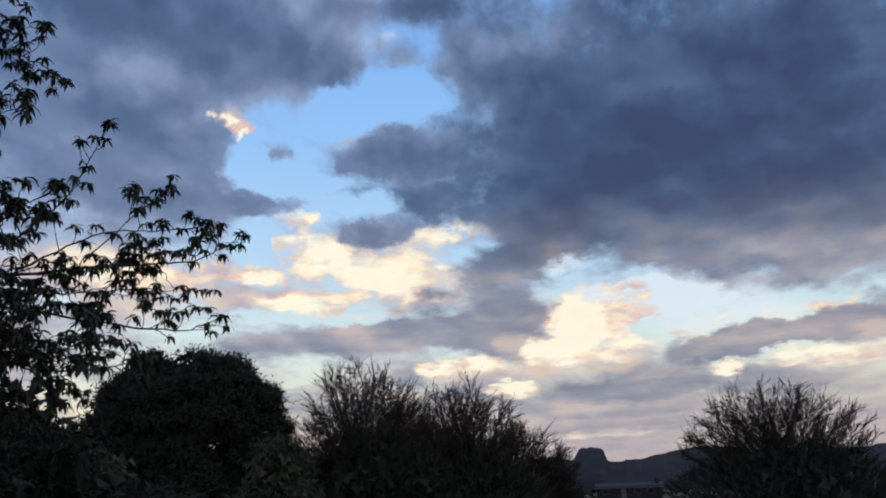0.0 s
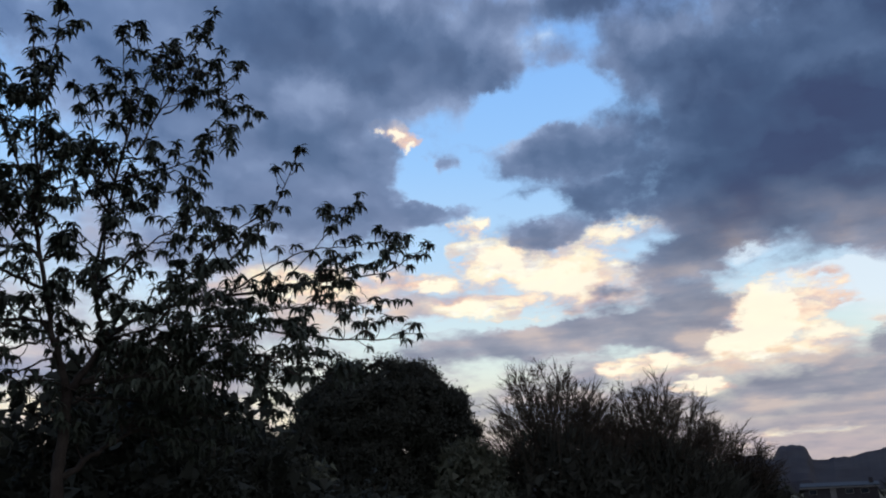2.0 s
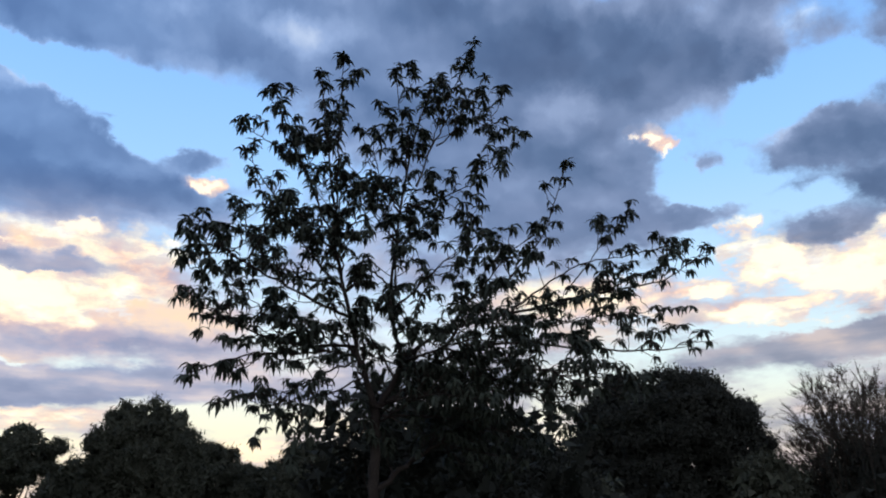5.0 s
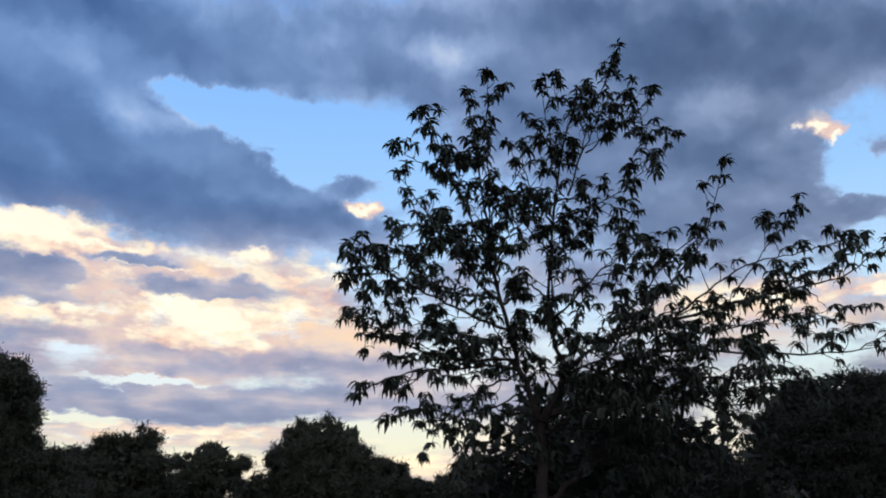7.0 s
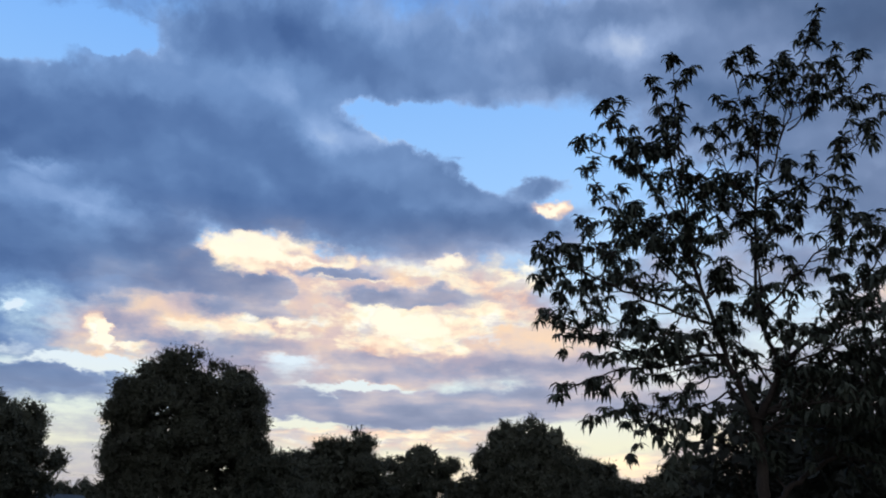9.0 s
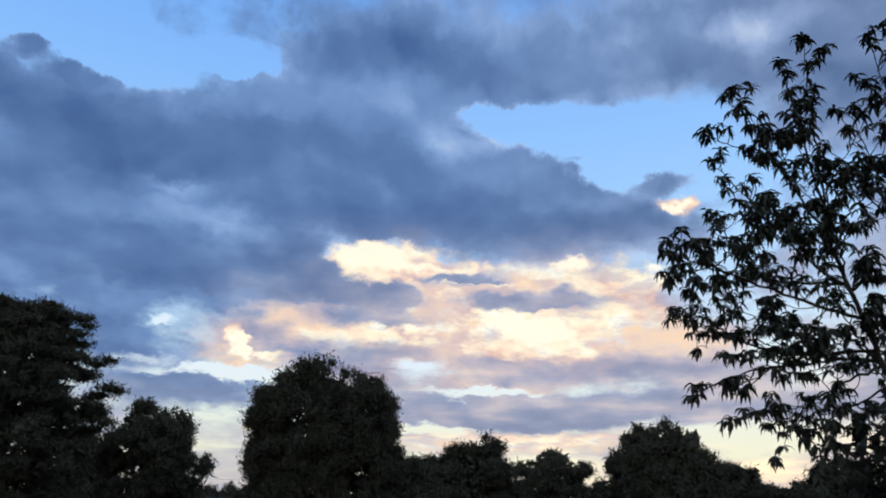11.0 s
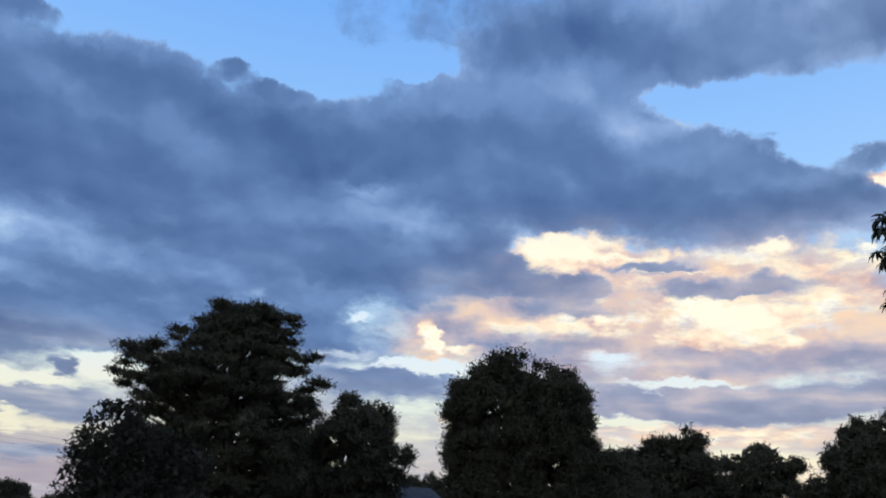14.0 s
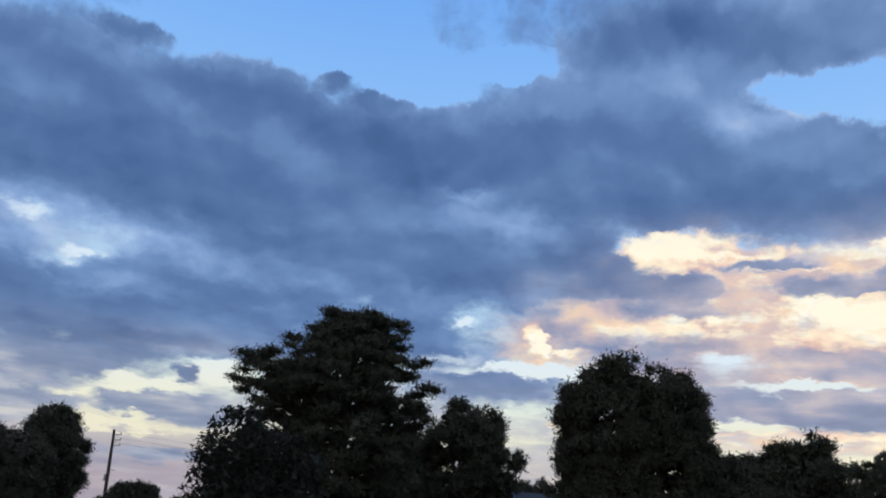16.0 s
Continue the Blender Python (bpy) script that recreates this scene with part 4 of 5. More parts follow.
def tall_pine():
    """A tall pine whose branches lie in level plates with gaps between them."""
    rng = np.random.default_rng(41)
    across = np.array([math.cos(radians(94.0)), math.sin(radians(94.0)), 0.0])
    # height, reach to the south side, reach to the north side, number of clumps
    plates = ((10.75, 1.9, 2.4, 14), (10.2, 2.5, 2.7, 18), (9.5, 3.2, 3.1, 22), (8.8, 3.1, 3.6, 26), (8.1, 5.0, 3.4, 38), (7.3, 5.8, 4.2, 40), (6.6, 5.4, 5.0, 36),
              (5.8, 4.9, 4.3, 30), (4.9, 4.6, 4.4, 28), (4.0, 4.6, 4.0, 26), (3.0, 4.5, 4.0, 24), (2.0, 4.3, 3.8, 20), (1.0, 4.0, 3.6, 16))
    lobes = []
    for z, south, north, count in plates:
        for k in range(count):
            a = 2 * math.pi * (k + rng.uniform(-0.4, 0.4)) / count + z
            f = rng.uniform(0.6, 1.08) if k % 3 else rng.uniform(0.3, 0.7)
            r = rng.uniform(0.4, 0.8)
            reach = (south + north) / 2 - r * 0.6
            spot = across * ((north - south) / 2) + np.array([math.cos(a) * reach * f, math.sin(a) * reach * f, z + rng.uniform(-0.1, 0.1) + 0.12 * reach * f * f - 0.15])
            lobes.append((tuple(spot), (r, r, r * (0.27 if z > 5 else 0.6))))
    heights = [p[0] for p in plates][::-1]
    reach = [(p[1] + p[2]) / 2 for p in plates][::-1]
    level = rng.uniform(0.5, 10.3, size=4600)
    a = rng.uniform(0, 2 * math.pi, size=4600)
    out = np.interp(level, heights, reach) * 0.6 * np.sqrt(rng.uniform(0, 1, size=4600))
    offset = np.interp(level, heights, [(p[2] - p[1]) / 2 for p in plates][::-1])
    p = np.stack((np.cos(a) * out, np.sin(a) * out, level), axis=1) + offset[:, None] * across
    heart = sprays(rng, p, np.stack((np.cos(a), np.sin(a), 0.1 * a), axis=1), 0.5, 0.3, 1, 0.8)
    return crowned_tree("tall_pine_tree", around(94.2, 38), "tall dark pine with level layered branches", "tree", lobes, 10.4, 0.28, NEEDLES, 84, 0.17, 0.045, 6, 42, "pines of the park", fork=0.9, heart=heart, limb_share=0.15)


tall_pine()


def wispy_tree(place, label, height, spread, seed, stems=46, bare=0.35, turn=0.0):
    """A many-stemmed desert tree: a fan of thin arching branches, leafy below, fraying into bare tips."""
    rng = np.random.default_rng(seed)
    tree = thing("desert_tree", place, label, "tree", "wispy desert trees", turn)
    twigs, leaves, forks = [], [], []

    def outline(x):
        return height * (1 - 0.5 * min(1.2, abs(x) / spread) ** 1.8)

    for i in range(stems):
        u = (i + 0.5) / stems * 2 - 1
        lean = u * spread * rng.uniform(0.55, 1.15)
        deep = rng.uniform(-0.5, 0.5) * spread * 0.8
        top = outline(lean) * rng.uniform(0.72, 0.98)
        foot = np.array([u * spread * 0.18, deep * 0.2, 0.0])
        tip = np.array([lean, deep, top])
        mid = foot + (tip - foot) * 0.5 + np.array([-lean * 0.16, 0, 0.06 * top]) + rng.normal(size=3) * 0.25
        line = smooth_path((foot, mid, tip), 7)
        v, f = tube(line, 0.05 * rng.uniform(0.6, 1.3), 0.006, 5, 0.8, rng)
        if i % 3 == 0:
            part("limb", mesh_of("limb", v, f, BARK), tree)
        else:
            twigs.append((v, f))
        away = np.array([0.9 * lean / spread, deep / spread, 0.8])
        for k in range(44):
            s = rng.uniform(0.35, 1.0) ** 0.7
            at = line[int(s * (len(line) - 1))]
            out = away + rng.normal(size=3) * 0.5
            out /= np.linalg.norm(out)
            ln = rng.uniform(0.3, 1.0) * (1.15 - 0.45 * s)
            bow = np.array([out[0] * 0.1, 0, 0.1]) * ln
            half = at + out * ln * 0.5 + bow + rng.normal(size=3) * 0.03
            end = at + out * ln
            twigs.append(tube((at, half, end), 0.009, 0.0035, 3, close=False))
            forks.append(sprays(rng, np.array((half, 0.5 * (half + end), end)), np.repeat(out[None], 3, 0), ln * 0.6, 0.015, 2, 0.5))
            level = end[2] / outline(end[0])
            amount = int(16 * max(0.0, min(1.0, (0.64 - level + rng.normal() * 0.08) / (bare + 0.15))))
            along = rng.uniform(0.0, 1.0, size=(amount, 1))
            leaves.append(sprays(rng, at + (end - at) * along + rng.normal(size=(amount, 3)) * 0.1, np.repeat(out[None], amount, 0), 0.1, 0.024, 3))
    for i in range(32):
        a, d = rng.uniform(0, 2 * math.pi), rng.uniform(0, 1.0)
        x, y = math.cos(a) * d * spread, math.sin(a) * d * spread * 0.5
        z = rng.uniform(0.1, 0.5) * height * (1 - 0.35 * d)
        leaves.append(lobe(rng, (x, y, z), (0.85, 0.85, 0.75), 45, 0.1, 0.032, 9, 0.8))
    d = np.sqrt(rng.uniform(0, 1, size=6500)) * 1.04
    a = rng.uniform(0, 2 * math.pi, size=6500)
    z = (0.03 + 0.56 * rng.uniform(0, 1, size=6500) ** 1.1) * height * (1 - 0.5 * np.abs(d * np.cos(a)) ** 1.8)
    spots = np.stack((np.cos(a) * d * spread, np.sin(a) * d * spread * 0.5, z), axis=1)
    fan = np.stack((np.cos(a) * d * 0.8, np.sin(a) * d * 0.4, np.full(6500, 0.8)), axis=1)
    leaves.append(sprays(rng, spots, fan, 0.4, 0.06, 1, 0.6))
    v, f = joined(twigs)
    part("brushwood", mesh_of("brushwood", v, f, TWIG), tree, kind="stuff")
    part("fine_brushwood", soup("fine_brushwood", np.concatenate(forks), TWIG), tree, kind="stuff")
    part("crown", soup("crown", np.concatenate(leaves), DESERT_LEAF), tree, kind="stuff")
    return tree


wispy_tree(around(5.6, 30), "wispy many-stemmed desert tree with bare upright tips", 6.9, 3.3, 51, 68, turn=5.6)
wispy_tree(around(-0.9, 31), "wispy many-stemmed desert tree with sparse leaning tips", 6.1, 3.1, 52, 64, turn=-1)
wispy_tree(around(2.6, 33), "wispy desert tree behind taller desert trees", 5.7, 2.3, 55, 40, turn=2.6)
wispy_tree(around(-4.6, 33), "low wispy desert tree with drooping outer twigs", 4.4, 2.4, 53, 44, turn=-5)
wispy_tree(around(-21.3, 34), "wispy desert tree with a leafy fan of branches", 5.7, 4.3, 54, 70, 0.5, turn=-21)


# ---- the young tree close by ----
TREE_TURN = 36.0
TREE_AT = around(TREE_TURN, 7.0)


def leaf_shape(droop, fold, length=0.115, width=0.029, rows=((0.0, 0.15), (0.3, 0.95), (0.66, 0.8), (1.0, 0.0))):
    """A long pointed leaf along +y that bends down; its blade is folded along the midrib."""
    tris, ring = [], []
    for s, w in rows:
        bend = droop * s * s
        y = length * s * (1 - 0.28 * droop * s)
        z = -length * bend * 0.55
        half = width * 0.5 * w
        ring.append(((-half, y, z + fold * half), (0, y, z), (half, y, z + fold * half)))
    for a, b in zip(ring, ring[1:]):
        for k in (0, 1):
            if b[0] == b[2]:
                tris.append((a[k], a[k + 1], b[1]))
                continue
            tris.append((a[k], a[k + 1], b[k + 1]))
            tris.append((a[k], b[k + 1], b[k]))
    return np.array(tris)


LEAVES = (leaf_shape(0.85, 0.35, 0.108, 0.03), leaf_shape(1.3, 0.3, 0.112, 0.031), leaf_shape(1.65, 0.4, 0.102, 0.031))
LEAF_MESHES = [soup("leaf", shape, LEAF) for shape in LEAVES]


def rosette(rng, centre, axis, count, size=1.0):
    """Poses of the leaves that hang round one twig end."""
    found = []
    axis = axis / (np.linalg.norm(axis) + 1e-9)
    start = rng.uniform(0, 2 * math.pi)
    for k in range(count):
        a = start + k * 2.4 + rng.uniform(-0.35, 0.35)
        out = np.array([math.cos(a), math.sin(a), rng.uniform(-0.35, 0.45)])
        d = out + axis * rng.uniform(0.0, 0.4)
        d /= np.linalg.norm(d)
        side = np.cross(d, (0, 0, 1.0))
        side /= np.linalg.norm(side) + 1e-9
        side = side + rng.uniform(-0.35, 0.35) * np.cross(side, d)
        side /= np.linalg.norm(side)
        up = np.cross(side, d)
        s = size * rng.uniform(0.7, 1.2)
        m = np.eye(4)
        m[:3, 0], m[:3, 1], m[:3, 2] = side * s, d * s, up * s
        m[:3, 3] = centre - axis * rng.uniform(0, 0.05)
        found.append((int(rng.integers(0, 3)), m))
    return found


def young_tree():
    """Control points are (across, depth away, height) in metres from the trunk's foot plane."""
    rng = np.random.default_rng(7)
    tree = thing("young_tree", TREE_AT, "young broadleaf tree with open crown of long drooping leaves", "tree", turn=TREE_TURN)
    limbs = []
    poses = []
    twigs = []

    def limb(r0, r1, *points, leafy=0.2, step=0.07, twig=0.4, tip=True, sides=True):
        line = smooth_path([(s, d, h) for s, h, d in points], 7)
        line[1:-1] += rng.normal(size=(len(line) - 2, 3)) * 0.008
        limbs.append((line, r0, r1))
        lengths = np.concatenate(([0], np.cumsum(np.linalg.norm(np.diff(line, axis=0), axis=1))))
        total = lengths[-1]
        far = line[-1][0] > 1.4 and line[-1][2] > 2.9
        thin = 0.5 if far else (1.2 if line[-1][0] < -0.6 else 1.0)
        at = total * leafy
        while at < total * 0.97:
            i = int(np.searchsorted(lengths, at)) - 1
            here = line[i] + (line[i + 1] - line[i]) * ((at - lengths[i]) / (lengths[i + 1] - lengths[i]))
            along = line[min(i + 2, len(line) - 1)] - line[max(i - 1, 0)]
            along /= np.linalg.norm(along)
            out = along * 0.55 + unit_vectors(rng, 1)[0] * 0.75 + np.array([0, 0, 0.35])
            out /= np.linalg.norm(out)
            ln = twig * rng.uniform(0.3, 1.1) * (1.05 - 0.55 * at / total)
            end = here + out * ln
            mid = here + out * ln * 0.5 + rng.normal(size=3) * 0.02 - np.array([0, 0, 0.02])
            twigs.append(tube(smooth_path((here, mid, end), 2), 0.006, 0.0025, 3))
            poses.extend(rosette(rng, end, out, int(rng.integers(9, 15))))
            if rng.uniform() < 0.25 and ln > 0.15:
                poses.extend(rosette(rng, mid, out, int(rng.integers(2, 4)), 0.85))
            at += step * rng.uniform(0.6, 1.5) * (1.3 if far else 1.0)
        if sides and total > 0.9:
            for k in range(int(total * thin * (4.2 if line[0][2] < 3.4 else 2.2))):
                i = int((0.1 + 0.68 * rng.uniform()) * (len(line) - 2))
                along = line[i + 1] - line[i]
                along /= np.linalg.norm(along)
                out = along * 0.6 + unit_vectors(rng, 1)[0] * 0.8 + np.array([0, 0, 0.3])
                out /= np.linalg.norm(out)
                ln = rng.uniform(0.35, 0.85) * (1.1 - 0.5 * i / len(line))
                mid = line[i] + out * ln * 0.5 + rng.normal(size=3) * 0.05
                end = line[i] + out * ln + np.array([0, 0, -0.05])
                limb(r0 * 0.35, 0.003, *[(q[0], q[2], q[1]) for q in (line[i], mid, end)], leafy=0.3, step=0.095, twig=0.24, sides=False)
        if tip:
            axis = line[-1] - line[-3]
            poses.extend(rosette(rng, line[-1], axis, 13))

    limb(0.075, 0.05, (-0.33, -0.1, 0.0), (-0.3, 0.9, 0.03), (-0.31, 1.76, 0.0), (-0.31, 2.24, 0.0), (-0.31, 2.6, 0.0), leafy=1.0, tip=False, sides=False)
    limb(0.042, 0.006, (-0.31, 2.55, 0.0), (-0.46, 3.03, -0.07), (-0.63, 3.75, -0.15), (-0.72, 4.53, -0.22), (-0.84, 5.62, -0.3), leafy=0.4)
    limb(0.016, 0.004, (-0.67, 4.03, -0.2), (-0.66, 4.91, -0.35), (-0.63, 5.68, -0.5))
    limb(0.045, 0.005, (-0.3, 2.56, 0.0), (-0.11, 2.96, 0.1), (-0.19, 3.68, 0.2), (-0.01, 5.01, 0.3), (0.23, 5.96, 0.4), leafy=0.35)
    limb(0.03, 0.004, (-0.28, 2.56, 0.0), (0.1, 2.88, 0.2), (0.54, 3.46, 0.4), (1.26, 4.24, 0.6), (1.67, 5.26, 0.8), leafy=0.35)
    # towards the clearing
    limb(0.02, 0.004, (-0.47, 3.02, 0.0), (-0.8, 2.98, -0.3), (-1.39, 2.87, -0.6), (-1.72, 2.67, -0.9))
    limb(0.016, 0.004, (-0.46, 2.97, 0.0), (-0.86, 2.85, 0.17), (-1.13, 2.71, 0.33), (-1.42, 2.65, 0.5), leafy=0.45)
    limb(0.013, 0.003, (-0.4, 2.83, 0.0), (-0.77, 2.61, -0.2), (-0.92, 2.47, -0.4), (-1.01, 2.39, -0.6), leafy=0.55)
    limb(0.02, 0.004, (-0.49, 3.09, 0.0), (-1.17, 3.18, 0.2), (-1.72, 3.47, 0.4), (-2.18, 3.81, 0.6))
    limb(0.02, 0.004, (-0.55, 3.33, -0.1), (-1.04, 3.48, -0.47), (-1.45, 3.65, -0.83), (-1.73, 3.72, -1.2))
    limb(0.018, 0.004, (-0.6, 3.57, -0.1), (-0.95, 4.0, 0.07), (-1.24, 4.52, 0.23), (-1.64, 5.15, 0.4))
    limb(0.016, 0.004, (-0.66, 3.93, -0.2), (-0.88, 4.4, -0.37), (-1.06, 4.82, -0.53), (-1.21, 5.2, -0.7))
    limb(0.01, 0.003, (-0.98, 4.66, -0.4), (-1.25, 4.71, -0.65), (-1.45, 4.77, -0.9), leafy=0.6)
    limb(0.017, 0.004, (-0.62, 3.62, -0.1), (-1.2, 3.86, 0.3), (-1.6, 4.46, 0.7), (-1.76, 4.9, 1.1))
    # the middle of the crown
    limb(0.012, 0.003, (-0.1, 4.44, 0.2), (-0.29, 4.65, -0.05), (-0.36, 5.02, -0.3))
    limb(0.011, 0.003, (-0.01, 4.99, 0.2), (-0.1, 5.4, 0.15), (-0.16, 5.89, 0.1), leafy=0.55)
    limb(0.016, 0.003, (0.05, 4.68, 0.2), (0.31, 5.54, 0.55), (0.7, 6.64, 0.9), leafy=0.4)
    limb(0.014, 0.003, (-0.03, 4.45, 0.2), (0.34, 4.44, -0.2), (0.78, 4.58, -0.6))
    limb(0.012, 0.003, (0.16, 5.08, 0.4), (0.46, 5.64, 0.35), (0.76, 5.84, 0.3))
    limb(0.012, 0.003, (0.26, 5.21, 0.4), (0.73, 5.67, 0.7), (1.05, 5.71, 1.0))
    limb(0.013, 0.003, (-0.12, 4.08, 0.1), (-0.42, 4.53, 0.35), (-0.51, 4.89, 0.6))
    limb(0.017, 0.004, (-0.15, 3.45, 0.1), (0.21, 3.68, -0.4), (0.56, 3.85, -0.9))
    limb(0.017, 0.004, (-0.17, 3.55, 0.1), (-0.06, 4.24, 0.55), (0.56, 4.76, 1.0))
    # long limbs on the far side
    limb(0.032, 0.004, (-0.11, 2.94, 0.0), (0.38, 3.31, 0.25), (1.63, 3.68, 0.5), (2.54, 3.93, 0.75), (3.2, 4.38, 1.0), leafy=0.25)
    limb(0.013, 0.003, (0.94, 3.51, 0.3), (1.58, 3.92, 0.27), (2.14, 4.03, 0.23), (2.63, 4.17, 0.2))
    limb(0.011, 0.003, (1.49, 3.7, 0.5), (1.88, 4.21, 0.75), (2.37, 4.79, 1.0), leafy=0.5)
    limb(0.006, 0.003, (2.2, 3.82, 0.7), (2.36, 3.59, 0.6), (2.59, 3.58, 0.5), leafy=0.9)
    limb(0.025, 0.004, (-0.05, 2.84, 0.0), (0.71, 3.12, 0.05), (1.53, 3.09, 0.1), (2.3, 3.1, 0.15), (2.69, 3.28, 0.2), leafy=0.2)
    limb(0.014, 0.003, (0.84, 3.34, 0.3), (1.54, 3.44, 0.6), (2.21, 3.63, 0.9), (2.77, 3.56, 1.2))
    limb(0.022, 0.004, (-0.22, 2.61, 0.0), (0.49, 2.7, -0.27), (1.05, 2.78, -0.53), (1.31, 2.57, -0.8), leafy=0.1, step=0.054)
    limb(0.016, 0.004, (0.31, 3.25, 0.0), (0.63, 3.59, -0.45), (0.97, 3.85, -0.9), leafy=0.1)
    limb(0.035, 0.012, (-0.29, 1.9, 0.0), (0.05, 2.18, 0.3), (0.49, 2.44, 0.6), (0.94, 2.47, 0.9), (1.38, 2.31, 1.2), leafy=0.5, step=0.12)

    limb(0.018, 0.004, (-0.25, 2.5, 0.0), (0.3, 2.5, 0.2), (0.8, 2.42, 0.5), (1.2, 2.3, 0.6), leafy=0.1, step=0.054)
    limb(0.016, 0.004, (-0.28, 2.45, 0.0), (0.1, 2.6, -0.4), (0.6, 2.5, -0.8), leafy=0.1, step=0.054)
    limb(0.016, 0.004, (-0.2, 2.62, 0.0), (0.2, 2.8, 0.6), (0.75, 2.78, 1.3), leafy=0.1, step=0.054)
    limb(0.016, 0.004, (-0.1, 2.95, 0.1), (0.3, 3.0, -0.5), (0.8, 3.0, -1.1), leafy=0.1, step=0.054)
    limb(0.016, 0.004, (0.1, 2.85, 0.1), (0.7, 2.85, 0.5), (1.3, 2.75, 0.9), (1.75, 2.55, 1.1), leafy=0.1, step=0.054)
    limb(0.016, 0.004, (0.2, 2.7, -0.1), (0.8, 2.65, -0.3), (1.4, 2.6, -0.4), (1.9, 2.75, -0.5), leafy=0.1, step=0.054)
    limb(0.014, 0.004, (0.0, 2.35, 0.3), (0.5, 2.25, 0.4), (1.0, 2.15, 0.3), leafy=0.25, step=0.1)
    for i, (line, r0, r1) in enumerate(limbs):
        v, f = tube(line, r0 * 0.78, r1 * 0.8, 9 if i == 0 else 6, 0.7, rng)
        part("trunk" if i == 0 else "limb", mesh_of("limb", v, f, BARK, True), tree)
    v, f = joined(twigs)
    part("brushwood", mesh_of("brushwood", v, f, TWIG, True), tree, kind="stuff")
    # the leaves nearest to the path are parts of their own, the rest one mass
    near = sorted(range(len(poses)), key=lambda i: poses[i][1][1, 3])[:280]
    chosen = set(near)
    for i in near:
        kind, m = poses[i]
        ob = part("leaf", LEAF_MESHES[kind], tree)
        ob.matrix_local = Matrix(m.tolist())
    rest = []
    for i, (kind, m) in enumerate(poses):
        if i not in chosen:
            rest.append(LEAVES[kind] @ m[:3, :3].T + m[:3, 3])
    part("foliage", soup("foliage", np.concatenate(rest), LEAF), tree, kind="stuff")


young_tree()


SHRUB_FORM = ((0.0, 0.8), (0.4, 1.0), (0.7, 0.85), (0.9, 0.5), (1.0, 0.1))


def leafy_shrub(place, label, height, width, seed, leaf_count=5200, low=0.2, turn=0.0):
    """A dense upright shrub of plain oval leaves on many thin stems."""
    rng = np.random.default_rng(seed)
    shrub = thing("leafy_shrub", place, label, "shrub", "leafy shrubs", turn)
    stems = []
    for k in range(16):
        a, d = rng.uniform(0, 2 * math.pi), rng.uniform(0.1, 0.42) * width
        tip = np.array([math.cos(a) * d, math.sin(a) * d, height * rng.uniform(0.7, 0.97) * (1 - 0.3 * (2 * d / width) ** 2)])
        foot = np.array([math.cos(a) * 0.12, math.sin(a) * 0.12, -0.05])
        line = smooth_path((foot, (foot + tip) * 0.5 + rng.normal(size=3) * 0.08, tip), 5)
        v, f = tube(line, 0.022, 0.005, 5, rng=rng)
        part("stem", mesh_of("stem", v, f, TWIG), shrub)
        stems.append(line)
    plain = leaf_shape(0.35, 0.25, 0.12, 0.042, ((0.0, 0.15), (0.45, 1.0), (1.0, 0.0)))
    tris = []
    for k in range(leaf_count // 7):
        line = stems[int(rng.integers(0, len(stems)))]
        s = rng.uniform(0.15, 1.0) ** 0.8
        base = line[int(s * (len(line) - 1))]
        out = unit_vectors(rng, 1)[0] + np.array([0, 0, 0.4])
        at = base + out * rng.uniform(0.05, 0.26) * width * (0.75 if s > 0.85 else 1.0) * (0.35 if s > 0.95 else 1)
        at[2] = max(at[2], low)
        for kind, m in rosette(rng, at, out, 7):
            tris.append(plain @ m[:3, :3].T + m[:3, 3])
    tris.append(inner_mass(rng, height * 0.96, width * 1.15, 0.1, SHRUB_FORM, 0.2, int(110 * height * width), share=0.85))
    heart = [lobe(rng, (math.cos(k * 2.4) * 0.2 * width, math.sin(k * 2.4) * 0.2 * width, height * (0.18 + 0.085 * k)), (width * 0.3, width * 0.3, height * 0.14), 260, 0.09, 0.034, 8, 0.8) for k in range(7)]
    part("foliage", soup("foliage", np.concatenate(tris + heart), SHRUB_LEAF), shrub, kind="stuff")
    return shrub


leafy_shrub(around(36.6, 10.4), "dense dark leafy shrub behind a young tree", 3.8, 2.6, 61, 9000)
leafy_shrub(around(33.0, 9.6), "dense dark leafy shrub beside a young tree", 3.2, 2.4, 67, 7000)
leafy_shrub(around(29.6, 11.2), "dense dark leafy shrub under a tree", 3.5, 3.2, 62, 7000)
leafy_shrub(around(24.6, 12.4), "low dense dark leafy shrub under a tree", 2.3, 3.1, 63, 6000)
leafy_shrub(around(19.6, 13.4), "low dense dark leafy shrub under a tree", 2.1, 2.6, 66, 5000)
leafy_shrub(around(101.4, 24), "tall leafy shrub beside a tall pine", 5.0, 2.6, 64, 7000)
leafy_shrub(around(98.6, 25), "dense leafy shrub at the foot of a pine", 4.4, 3.4, 65, 7000)


# ---- buildings, cars and the power line at the far edge of the park ----
def box(x0, x1, y0, y1, z0, z1, bevel=0.0):
    """Vertices and faces of a box, its upper edges drawn in by bevel."""
    b = bevel
    v = [(x0, y0, z0), (x1, y0, z0), (x1, y1, z0), (x0, y1, z0), (x0 + b, y0 + b, z1), (x1 - b, y0 + b, z1), (x1 - b, y1 - b, z1), (x0 + b, y1 - b, z1)]
    f = [(3, 2, 1, 0), (4, 5, 6, 7), (0, 1, 5, 4), (1, 2, 6, 5), (2, 3, 7, 6), (3, 0, 4, 7)]
    return v, f


